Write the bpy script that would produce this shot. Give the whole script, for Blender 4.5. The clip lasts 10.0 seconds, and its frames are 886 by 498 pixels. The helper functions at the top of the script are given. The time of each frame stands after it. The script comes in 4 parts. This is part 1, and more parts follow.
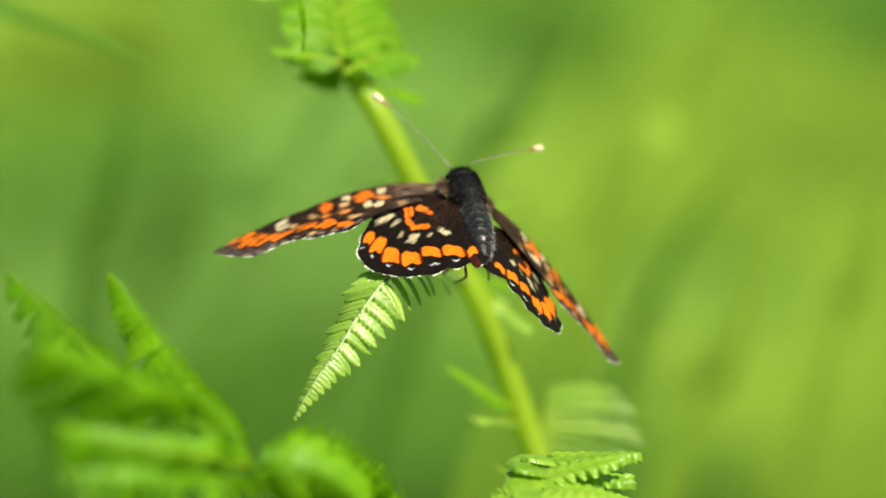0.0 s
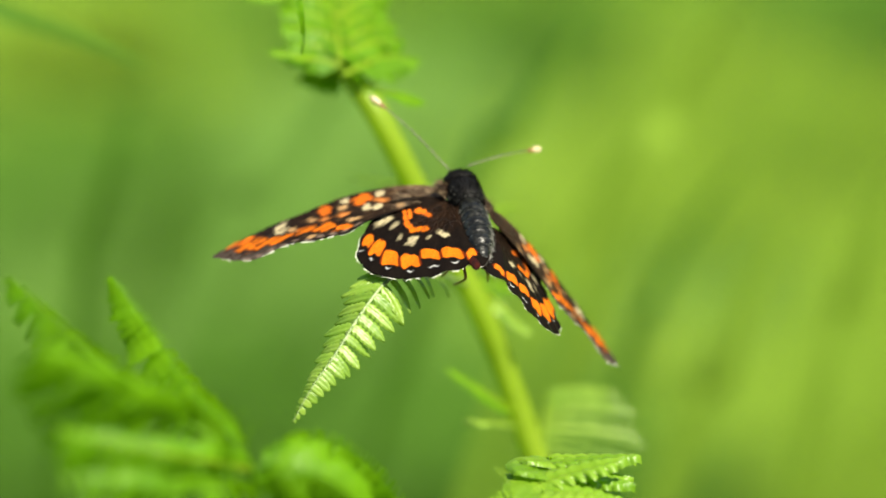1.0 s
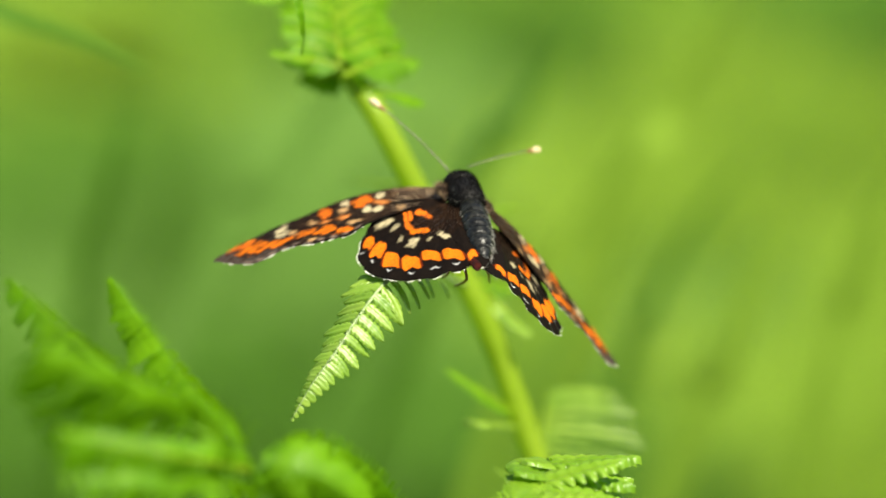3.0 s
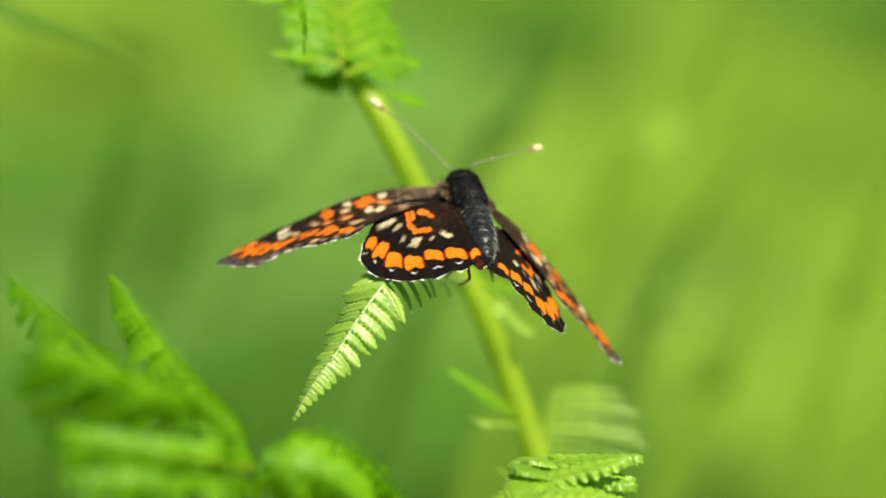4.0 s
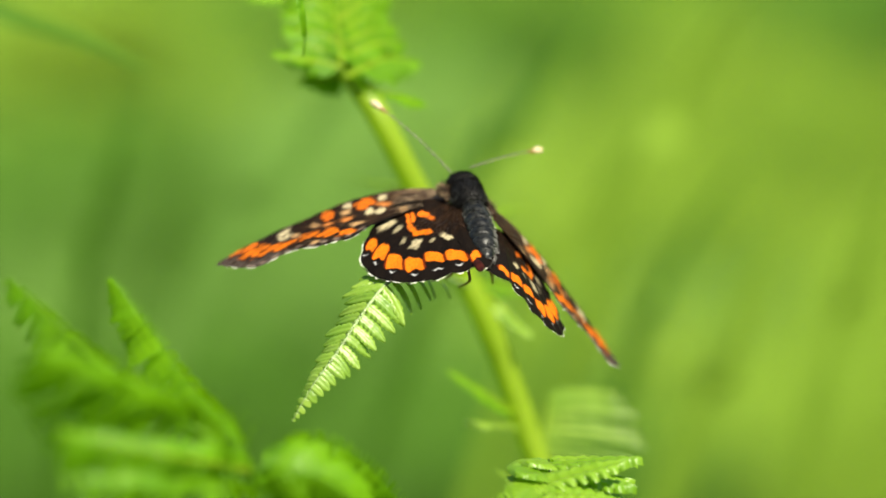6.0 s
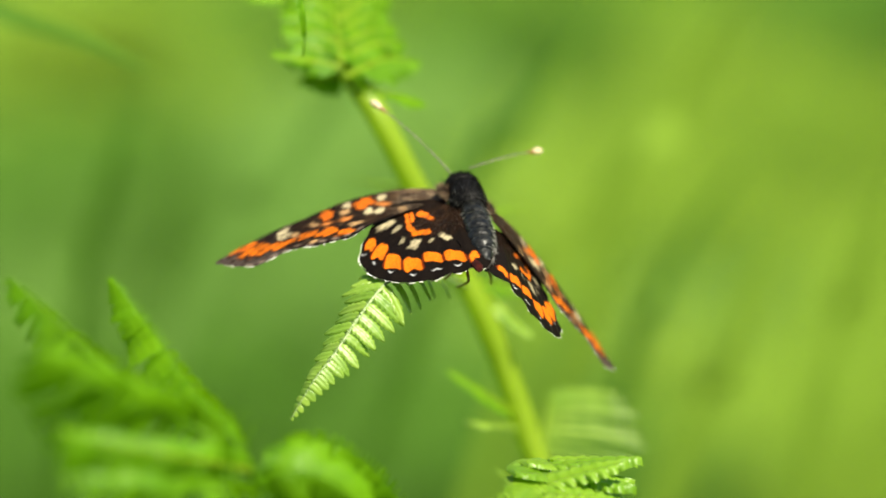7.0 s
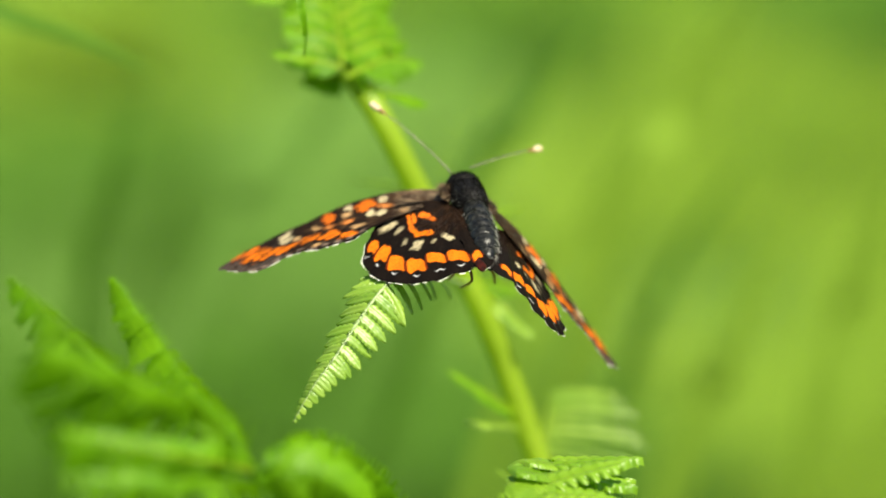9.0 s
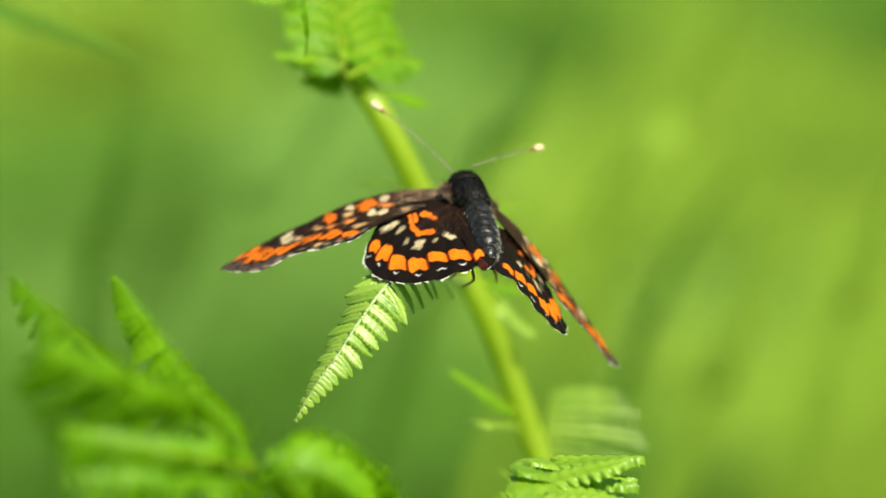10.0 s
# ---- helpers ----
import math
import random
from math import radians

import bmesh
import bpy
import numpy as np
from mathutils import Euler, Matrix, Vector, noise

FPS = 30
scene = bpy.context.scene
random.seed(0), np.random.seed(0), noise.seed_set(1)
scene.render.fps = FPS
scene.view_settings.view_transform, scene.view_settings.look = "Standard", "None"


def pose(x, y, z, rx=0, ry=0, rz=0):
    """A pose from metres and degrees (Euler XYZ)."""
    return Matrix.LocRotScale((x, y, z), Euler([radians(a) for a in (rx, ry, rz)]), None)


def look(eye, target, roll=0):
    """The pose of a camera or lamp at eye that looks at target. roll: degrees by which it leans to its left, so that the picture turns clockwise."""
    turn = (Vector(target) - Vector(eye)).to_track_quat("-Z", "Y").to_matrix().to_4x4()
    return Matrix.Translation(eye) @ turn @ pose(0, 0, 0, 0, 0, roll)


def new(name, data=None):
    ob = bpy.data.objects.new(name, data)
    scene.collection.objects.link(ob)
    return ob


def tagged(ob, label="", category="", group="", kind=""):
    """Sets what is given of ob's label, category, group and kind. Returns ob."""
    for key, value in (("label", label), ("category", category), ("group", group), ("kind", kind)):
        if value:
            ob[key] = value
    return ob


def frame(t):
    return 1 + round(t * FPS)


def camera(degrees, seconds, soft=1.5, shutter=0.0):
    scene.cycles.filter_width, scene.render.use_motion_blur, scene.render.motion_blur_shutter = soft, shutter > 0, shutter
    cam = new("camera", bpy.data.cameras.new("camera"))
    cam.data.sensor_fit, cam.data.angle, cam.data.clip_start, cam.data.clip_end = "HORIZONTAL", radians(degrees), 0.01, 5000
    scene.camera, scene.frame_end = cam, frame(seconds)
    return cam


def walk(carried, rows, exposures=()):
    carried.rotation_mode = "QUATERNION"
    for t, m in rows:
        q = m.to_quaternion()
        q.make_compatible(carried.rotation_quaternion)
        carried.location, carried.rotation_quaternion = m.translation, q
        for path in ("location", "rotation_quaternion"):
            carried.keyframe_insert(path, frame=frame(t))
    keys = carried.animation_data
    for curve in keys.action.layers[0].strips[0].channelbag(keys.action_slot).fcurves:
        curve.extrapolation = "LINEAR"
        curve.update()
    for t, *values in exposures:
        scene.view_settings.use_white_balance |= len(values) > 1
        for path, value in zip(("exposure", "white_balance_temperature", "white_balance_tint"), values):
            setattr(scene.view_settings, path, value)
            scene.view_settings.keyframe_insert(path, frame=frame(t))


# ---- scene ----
# The camera stands on a tripod and looks down at a butterfly on a fern, with only a slight tremble.
cam = camera(12.0, 10.0, soft=1.7)
PITCH = 25.0
FOCUS = 0.41
SUBJECT = Vector((0.0, 0.0, 0.60))
AIM = pose(0, 0, 0, 90 - PITCH, 0, 0)
STAGE = Matrix.Translation(SUBJECT) @ AIM
EYE = STAGE @ Vector((0, 0, FOCUS))
STILL = Matrix.Translation(EYE) @ AIM
TREMBLE = [
    (0, -0.0085, -0.0470),
    (0.5, -0.0054, -0.0396),
    (1, -0.0183, -0.0160),
    (1.5, -0.0268, -0.0043),
    (2, -0.0152, -0.0054),
    (2.5, -0.0258, 0.0032),
    (4, 0.0064, -0.0150),
    (4.5, 0.0000, 0.0000),
    (5, -0.0107, 0.0140),
    (5.5, 0.0022, 0.0118),
    (7, -0.0022, 0.0129),
    (7.5, -0.0119, 0.0181),
    (8, 0.0001, 0.0245),
    (8.5, 0.0096, 0.0192),
    (9, 0.0128, 0.0140),
    (9.5, 0.0225, 0.0053),
    (10, 0.0320, 0.0054),
]
walk(cam, [(t, STILL @ pose(0, 0, 0, dy, dx, 0)) for t, dx, dy in TREMBLE], exposures=[(0.0, 1.42, 6900, 6), (10.0, 1.42, 6900, 6)])
cam.data.dof.use_dof = True
cam.data.dof.focus_distance = FOCUS
cam.data.dof.aperture_fstop = 12.5
cam.data.dof.aperture_blades = 7

# ---- light ----
SUN = Vector((0.33, -0.32, 0.87)).normalized()
world = bpy.data.worlds.new("sky")
scene.world = world
world.use_nodes = True
wn = world.node_tree
sky = wn.nodes.new("ShaderNodeTexSky")
sky.sky_type = "NISHITA"
sky.sun_disc = False
sky.sun_elevation = math.asin(SUN.z)
sky.sun_rotation = math.atan2(SUN.x, SUN.y)
wn.nodes["Background"].inputs["Strength"].default_value = 0.06
wn.links.new(sky.outputs[0], wn.nodes["Background"].inputs["Color"])
lamp = bpy.data.lights.new("sun", "SUN")
lamp.energy = 4.6
lamp.angle = radians(0.5)
lamp.color = (1.0, 0.95, 0.84)
sun = new("sun", lamp)
sun.matrix_world = look(SUN * 20, (0, 0, 0))


# ---- small tools ----
def at(u, v, z):
    """A world point: millimetres right and up as they appear at the subject's distance, and z millimetres nearer to the lens."""
    k = (FOCUS - z / 1000) / FOCUS
    return STAGE @ Vector((u * k / 1000, v * k / 1000, z / 1000))


def way(x, y, z):
    """A direction given right, up and towards the lens."""
    return (AIM.to_3x3() @ Vector((x, y, z))).normalized()


def curve_points(pts, n):
    """A smooth line of n points through pts."""
    p = [Vector(q) for q in pts]
    p = [2 * p[0] - p[1]] + p + [2 * p[-1] - p[-2]]
    out = []
    for i in range(n):
        s = i / (n - 1) * (len(p) - 3)
        k = min(int(s), len(p) - 4)
        f = s - k
        a, b, c, d = p[k:k + 4]
        out.append(0.5 * (2 * b + (c - a) * f + (2 * a - 5 * b + 4 * c - d) * f * f + (3 * b - a - 3 * c + d) * f ** 3))
    return out


def finish(me, mat, smooth=True):
    for m in mat if isinstance(mat, (list, tuple)) else [mat]:
        me.materials.append(m)
    if smooth:
        me.polygons.foreach_set("use_smooth", [True] * len(me.polygons))
    return me


def mesh(name, verts, faces, mat, smooth=True):
    me = bpy.data.meshes.new(name)
    me.from_pydata([tuple(v) for v in verts], [], faces)
    me.update()
    return finish(me, mat, smooth)


def part(name, me, parent, m=None, label=""):
    """Links a mesh as one part under a thing or a part, at the pose m in its parent's space."""
    ob = new(name, me)
    ob.parent = parent
    if m is not None:
        ob.matrix_basis = m
    return tagged(ob, label)


def tube(points, radii, sides=8):
    """Verts and faces of a closed round bar along points."""
    verts, faces = [], []
    ref = Vector((0.31, 0.52, 0.8))
    for i, p in enumerate(points):
        t = (points[min(i + 1, len(points) - 1)] - points[max(i - 1, 0)]).normalized()
        a = t.cross(ref).normalized()
        b = t.cross(a)
        for k in range(sides):
            w = 2 * math.pi * k / sides
            verts.append(p + radii[i] * (math.cos(w) * a + math.sin(w) * b))
    for i in range(len(points) - 1):
        for k in range(sides):
            j = (k + 1) % sides
            faces.append((i * sides + k, i * sides + j, (i + 1) * sides + j, (i + 1) * sides + k))
    faces.append(tuple(range(sides))[::-1])
    faces.append(tuple(range(len(verts) - sides, len(verts))))
    return verts, faces


# ---- materials ----
def material(name):
    m = bpy.data.materials.new(name)
    m.use_nodes = True
    t = m.node_tree
    return m, t, t.nodes["Principled BSDF"], t.nodes["Material Output"]


def leaf_material(name, dark, light, through_light, share=0.4, rough=0.42, scale=900.0, relief=0.25, gloss=0.25):
    """Leaf tissue: mottled green, a satin skin and sunlight that shines through it."""
    m, t, p, out = material(name)
    n, ln = t.nodes, t.links
    big = n.new("ShaderNodeTexNoise")
    big.inputs["Scale"].default_value = scale * 0.12
    fine = n.new("ShaderNodeTexNoise")
    fine.inputs["Scale"].default_value = scale
    fine.inputs["Detail"].default_value = 4
    geo = n.new("ShaderNodeNewGeometry")
    info = n.new("ShaderNodeObjectInfo")
    for q in (big, fine):
        ln.new(geo.outputs["Position"], q.inputs["Vector"])
    add = n.new("ShaderNodeMath")
    add.operation = "MULTIPLY_ADD"
    ln.new(big.outputs["Fac"], add.inputs[0])
    add.inputs[1].default_value = 0.6
    mul = n.new("ShaderNodeMath")
    mul.operation = "MULTIPLY_ADD"
    ln.new(info.outputs["Random"], mul.inputs[0])
    mul.inputs[1].default_value = 0.3
    isl = n.new("ShaderNodeMath")
    isl.operation = "MULTIPLY_ADD"
    ln.new(geo.outputs["Random Per Island"], isl.inputs[0])
    isl.inputs[1].default_value = 0.25
    ln.new(fine.outputs["Fac"], isl.inputs[2])
    half = n.new("ShaderNodeMath")
    half.operation = "MULTIPLY"
    ln.new(isl.outputs[0], half.inputs[0])
    half.inputs[1].default_value = 0.5
    ln.new(half.outputs[0], mul.inputs[2])
    ln.new(mul.outputs[0], add.inputs[2])
    ramp = n.new("ShaderNodeValToRGB")
    ramp.color_ramp.elements[0].position, ramp.color_ramp.elements[0].color = 0.35, (*dark, 1)
    ramp.color_ramp.elements[1].position, ramp.color_ramp.elements[1].color = 0.95, (*light, 1)
    ln.new(add.outputs[0], ramp.inputs["Fac"])
    ln.new(ramp.outputs["Color"], p.inputs["Base Color"])
    p.inputs["Roughness"].default_value = rough
    p.inputs["Specular IOR Level"].default_value = gloss
    bump = n.new("ShaderNodeBump")
    bump.inputs["Strength"].default_value = relief
    bump.inputs["Distance"].default_value = 0.0002
    ln.new(fine.outputs["Fac"], bump.inputs["Height"])
    ln.new(bump.outputs["Normal"], p.inputs["Normal"])
    tr = n.new("ShaderNodeBsdfTranslucent")
    tr.inputs["Color"].default_value = (*through_light, 1)
    mix = n.new("ShaderNodeMixShader")
    mix.inputs[0].default_value = share
    ln.new(p.outputs[0], mix.inputs[1])
    ln.new(tr.outputs[0], mix.inputs[2])
    ln.new(mix.outputs[0], out.inputs["Surface"])
    return m


def plain_material(name, dark, light, rough=0.5, scale=800.0, relief=0.3, gloss=0.4):
    """A rough natural skin with two tones of grain."""
    m, t, p, out = material(name)
    n, ln = t.nodes, t.links
    geo = n.new("ShaderNodeNewGeometry")
    fine = n.new("ShaderNodeTexNoise")
    fine.inputs["Scale"].default_value = scale
    fine.inputs["Detail"].default_value = 5
    ln.new(geo.outputs["Position"], fine.inputs["Vector"])
    ramp = n.new("ShaderNodeValToRGB")
    ramp.color_ramp.elements[0].position, ramp.color_ramp.elements[0].color = 0.35, (*dark, 1)
    ramp.color_ramp.elements[1].position, ramp.color_ramp.elements[1].color = 0.7, (*light, 1)
    ln.new(fine.outputs["Fac"], ramp.inputs["Fac"])
    ln.new(ramp.outputs["Color"], p.inputs["Base Color"])
    p.inputs["Roughness"].default_value = rough
    p.inputs["Specular IOR Level"].default_value = gloss
    bump = n.new("ShaderNodeBump")
    bump.inputs["Strength"].default_value = relief
    bump.inputs["Distance"].default_value = 0.0001
    ln.new(fine.outputs["Fac"], bump.inputs["Height"])
    ln.new(bump.outputs["Normal"], p.inputs["Normal"])
    return m


def wing_material():
    """Scaled wing membrane: the pattern's pigments lie in the attribute 'pigment', with a dusty grain of scales over it."""
    m, t, p, out = material("wing_scales")
    n, ln = t.nodes, t.links
    pig = n.new("ShaderNodeAttribute")
    pig.attribute_name = "pigment"
    co = n.new("ShaderNodeTexCoord")
    fine = n.new("ShaderNodeTexNoise")
    fine.inputs["Scale"].default_value = 5200
    fine.inputs["Detail"].default_value = 3
    worn = n.new("ShaderNodeTexNoise")
    worn.inputs["Scale"].default_value = 700
    worn.inputs["Detail"].default_value = 4
    for q in (fine, worn):
        ln.new(co.outputs["Object"], q.inputs["Vector"])
    val = n.new("ShaderNodeMapRange")
    val.inputs["From Min"].default_value, val.inputs["From Max"].default_value = 0.3, 0.7
    val.inputs["To Min"].default_value, val.inputs["To Max"].default_value = 0.72, 1.2
    ln.new(fine.outputs["Fac"], val.inputs["Value"])
    hsv = n.new("ShaderNodeHueSaturation")
    ln.new(pig.outputs["Color"], hsv.inputs["Color"])
    ln.new(val.outputs[0], hsv.inputs["Value"])
    dust = n.new("ShaderNodeMapRange")
    dust.inputs["From Min"].default_value, dust.inputs["From Max"].default_value = 0.55, 0.8
    dust.inputs["To Min"].default_value, dust.inputs["To Max"].default_value = 0.0, 0.06
    ln.new(worn.outputs["Fac"], dust.inputs["Value"])
    mix = n.new("ShaderNodeMix")
    mix.data_type = "RGBA"
    ln.new(dust.outputs[0], mix.inputs[0])
    ln.new(hsv.outputs[0], mix.inputs[6])
    mix.inputs[7].default_value = (0.06, 0.042, 0.03, 1)
    ln.new(mix.outputs[2], p.inputs["Base Color"])
    p.inputs["Roughness"].default_value = 0.6
    p.inputs["Specular IOR Level"].default_value = 0.02
    bump = n.new("ShaderNodeBump")
    bump.inputs["Strength"].default_value = 0.3
    bump.inputs["Distance"].default_value = 0.00005
    ln.new(fine.outputs["Fac"], bump.inputs["Height"])
    ln.new(bump.outputs["Normal"], p.inputs["Normal"])
    tr = n.new("ShaderNodeBsdfTranslucent")
    ln.new(hsv.outputs[0], tr.inputs["Color"])
    both = n.new("ShaderNodeMixShader")
    both.inputs[0].default_value = 0.15
    ln.new(p.outputs[0], both.inputs[1])
    ln.new(tr.outputs[0], both.inputs[2])
    ln.new(both.outputs[0], out.inputs["Surface"])
    return m


FERN = leaf_material("fern_leaf", (0.042, 0.135, 0.002), (0.115, 0.26, 0.005), (0.18, 0.40, 0.003), 0.42, rough=0.42, gloss=0.16)
# glossy leaf; part of its sunny sheen is put into the paler base colour
FERN_WAXY_SHEEN = leaf_material("fern_leaf_waxy_sheen", (0.085, 0.19, 0.007), (0.23, 0.345, 0.040), (0.20, 0.42, 0.010), 0.32, rough=0.42, scale=2200, relief=0.3, gloss=0.75)
# brighter copy of fern_leaf, its sunlit tone put into the base colour
FERN_LIT = leaf_material("fern_leaf_lit", (0.070, 0.175, 0.005), (0.185, 0.315, 0.020), (0.21, 0.44, 0.008), 0.36, rough=0.38, scale=1500, relief=0.5, gloss=0.45)
STEM = leaf_material("fern_stem", (0.175, 0.285, 0.008), (0.30, 0.42, 0.030), (0.40, 0.56, 0.010), 0.55, rough=0.40, scale=500, gloss=0.35)
RIB = plain_material("fern_rib", (0.13, 0.20, 0.05), (0.27, 0.35, 0.15), 0.5, 2600, 1.0, 0.5)
# light and dark grass tones also hold the meadow's bright spots and shade
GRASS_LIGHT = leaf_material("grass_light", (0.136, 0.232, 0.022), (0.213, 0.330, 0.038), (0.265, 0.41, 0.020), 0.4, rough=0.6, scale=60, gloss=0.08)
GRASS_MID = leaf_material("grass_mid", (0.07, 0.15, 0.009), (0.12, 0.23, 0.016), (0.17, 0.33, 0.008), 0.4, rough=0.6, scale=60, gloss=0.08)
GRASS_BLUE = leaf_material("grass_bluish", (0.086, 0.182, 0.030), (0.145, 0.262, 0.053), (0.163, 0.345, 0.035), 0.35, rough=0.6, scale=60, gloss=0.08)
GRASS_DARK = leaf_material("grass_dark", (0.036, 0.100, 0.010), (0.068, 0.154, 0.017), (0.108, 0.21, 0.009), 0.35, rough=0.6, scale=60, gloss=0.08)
GROUND = plain_material("meadow_soil", (0.04, 0.08, 0.008), (0.09, 0.16, 0.015), 0.9, 9.0, 0.5, 0.1)
WING = wing_material()
FRINGE = plain_material("wing_fringe", (0.55, 0.52, 0.42), (0.85, 0.83, 0.74), 0.6, 3000)
FRINGE_DARK = plain_material("wing_fringe_dark", (0.02, 0.016, 0.012), (0.06, 0.045, 0.035), 0.6, 3000)
BLACK = plain_material("insect_black", (0.002, 0.002, 0.002), (0.009, 0.008, 0.0075), 0.55, 2500, 0.9, 0.12)
GLOSSY = plain_material("insect_gloss", (0.0015, 0.0015, 0.0015), (0.016, 0.016, 0.013), 0.36, 1800, 1.0, 0.3)
FUR = plain_material("insect_fur", (0.0015, 0.0013, 0.0012), (0.007, 0.0055, 0.0045), 0.7, 1500, 0.2, 0.06)
FUR_GREY = plain_material("insect_fur_grey", (0.03, 0.03, 0.027), (0.16, 0.16, 0.14), 0.5, 1500, 0.2, 0.5)
FRINGE_GREY = plain_material("insect_rim_hair", (0.10, 0.10, 0.09), (0.32, 0.31, 0.28), 0.5, 1500, 0.2, 0.4)
HAIR = plain_material("wing_hair", (0.06, 0.040, 0.022), (0.34, 0.24, 0.14), 0.5, 900, 0.2, 0.3)
HAIR_DARK = plain_material("wing_hair_dark", (0.005, 0.0025, 0.001), (0.042, 0.020, 0.009), 0.5, 900, 0.2, 0.2)
RED = plain_material("insect_dark_red", (0.008, 0.0015, 0.001), (0.034, 0.004, 0.0015), 0.6, 1500, 0.3, 0.08)
CLUB = plain_material("antenna_club", (0.42, 0.31, 0.16), (0.60, 0.55, 0.40), 0.55, 1400)
SHAFT = plain_material("antenna_shaft", (0.03, 0.025, 0.02), (0.25, 0.22, 0.17), 0.5, 2500)
LEG = plain_material("insect_leg", (0.10, 0.04, 0.015), (0.22, 0.10, 0.03), 0.45, 1500)

# ---- ground ----
def build_ground():
    verts, faces = [], []
    steps = [-400, -120, -40, -12, -5, -3] + [-2 + 0.2 * i for i in range(31)] + [5, 7, 12, 40, 120, 400]
    for y in steps:
        for x in steps:
            near = 1.0 if abs(x) < 5 and abs(y) < 6 else 0.0
            verts.append((x, y, near * 0.02 * noise.noise(Vector((x * 1.3, y * 1.3, 0)))))
    n = len(steps)
    for j in range(n - 1):
        for i in range(n - 1):
            faces.append((j * n + i, j * n + i + 1, (j + 1) * n + i + 1, (j + 1) * n + i))
    ob = new("ground", mesh("ground", verts, faces, GROUND))
    tagged(ob, "mossy meadow soil under dense green plants", "ground", kind="structure")


build_ground()


def blades(name, label, mat, count, spots, tall, wide, lean, seed, wind=3.0):
    """A sward: many bent grass blades or narrow leaves scattered round the spots (x, y, spread, weight)."""
    rng = random.Random(seed)
    verts, faces = [], []
    weights = [s[3] for s in spots]
    for _ in range(count):
        x, y, r, w = rng.choices(spots, weights)[0]
        x, y = x + rng.gauss(0, r), y + rng.gauss(0, r)
        h = rng.uniform(*tall)
        w = rng.uniform(*wide)
        ang = rng.gauss(0.5, wind)
        f = Vector((math.cos(ang), math.sin(ang), 0))
        s = Vector((-f.y, f.x, 0))
        bend = rng.uniform(*lean)
        base = len(verts)
        for i in range(5):
            q = i / 4
            c = Vector((x, y, -0.015)) + f * h * bend * q * q + Vector((0, 0, h * (q - 0.35 * bend * q * q)))
            half = w * (0.55 + 0.45 * math.sin(math.pi * min(1, q * 1.25))) * (1 - q ** 3) * 0.5 + 0.0003
            verts += [c - s * half, c + s * half]
        for i in range(4):
            k = base + 2 * i
            faces.append((k, k + 1, k + 3, k + 2))
    ob = new(name, mesh(name, verts, faces, mat))
    tagged(ob, label, "grass", kind="stuff")
    return ob


def meadow_at(u, v, height=0.035):
    """Where the line of sight through u, v meets the tops of the meadow plants."""
    p = at(u, v, 0)
    d = p - EYE
    return EYE + d * ((height - EYE.z) / d.z)


MEADOW = [(0.0, 1.6, 0.4, 1.0), (0.0, 0.9, 0.35, 0.3), (0.0, 2.8, 0.8, 0.4)]
blades("meadow_grass", "blurred fresh green meadow grass in sunlight", GRASS_MID, 22000, MEADOW, (0.012, 0.034), (0.006, 0.016), (0.6, 1.4), 3)
# bright spots and shaded hollows of the meadow are put into the leaf colours
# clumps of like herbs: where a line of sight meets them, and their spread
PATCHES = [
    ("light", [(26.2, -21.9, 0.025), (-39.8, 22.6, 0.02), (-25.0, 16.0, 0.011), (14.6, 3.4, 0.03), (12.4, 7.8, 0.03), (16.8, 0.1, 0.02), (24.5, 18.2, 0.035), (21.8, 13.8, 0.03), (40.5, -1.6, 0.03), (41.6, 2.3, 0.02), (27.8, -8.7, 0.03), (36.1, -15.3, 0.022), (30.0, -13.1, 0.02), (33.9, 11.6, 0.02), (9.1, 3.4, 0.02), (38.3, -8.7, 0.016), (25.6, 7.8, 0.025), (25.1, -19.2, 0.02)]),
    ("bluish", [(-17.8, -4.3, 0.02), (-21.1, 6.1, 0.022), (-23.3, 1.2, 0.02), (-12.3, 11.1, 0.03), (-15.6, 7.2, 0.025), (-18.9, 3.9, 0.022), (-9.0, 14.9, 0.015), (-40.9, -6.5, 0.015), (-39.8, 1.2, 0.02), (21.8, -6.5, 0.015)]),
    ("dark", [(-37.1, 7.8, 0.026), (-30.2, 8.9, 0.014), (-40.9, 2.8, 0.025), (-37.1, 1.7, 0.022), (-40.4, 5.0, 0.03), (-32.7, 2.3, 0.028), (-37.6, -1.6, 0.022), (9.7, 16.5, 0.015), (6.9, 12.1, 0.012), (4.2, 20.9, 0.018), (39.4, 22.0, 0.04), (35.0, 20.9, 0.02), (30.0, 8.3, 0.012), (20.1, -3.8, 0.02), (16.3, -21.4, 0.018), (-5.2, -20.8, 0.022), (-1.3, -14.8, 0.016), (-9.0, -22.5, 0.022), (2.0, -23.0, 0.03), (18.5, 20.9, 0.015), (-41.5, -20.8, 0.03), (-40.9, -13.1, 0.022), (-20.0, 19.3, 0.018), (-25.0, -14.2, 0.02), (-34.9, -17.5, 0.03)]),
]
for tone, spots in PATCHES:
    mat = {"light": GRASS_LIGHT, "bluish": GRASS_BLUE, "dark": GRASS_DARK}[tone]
    words = {"light": "blurred bright yellow-green meadow herbs in sunlight", "bluish": "blurred pale bluish green meadow leaves", "dark": "blurred dark green meadow herbs, shade of hollows in their colour"}[tone]
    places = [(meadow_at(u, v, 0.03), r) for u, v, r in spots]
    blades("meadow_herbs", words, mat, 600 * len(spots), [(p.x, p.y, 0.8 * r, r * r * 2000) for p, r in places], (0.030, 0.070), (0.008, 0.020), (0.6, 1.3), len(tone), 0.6)


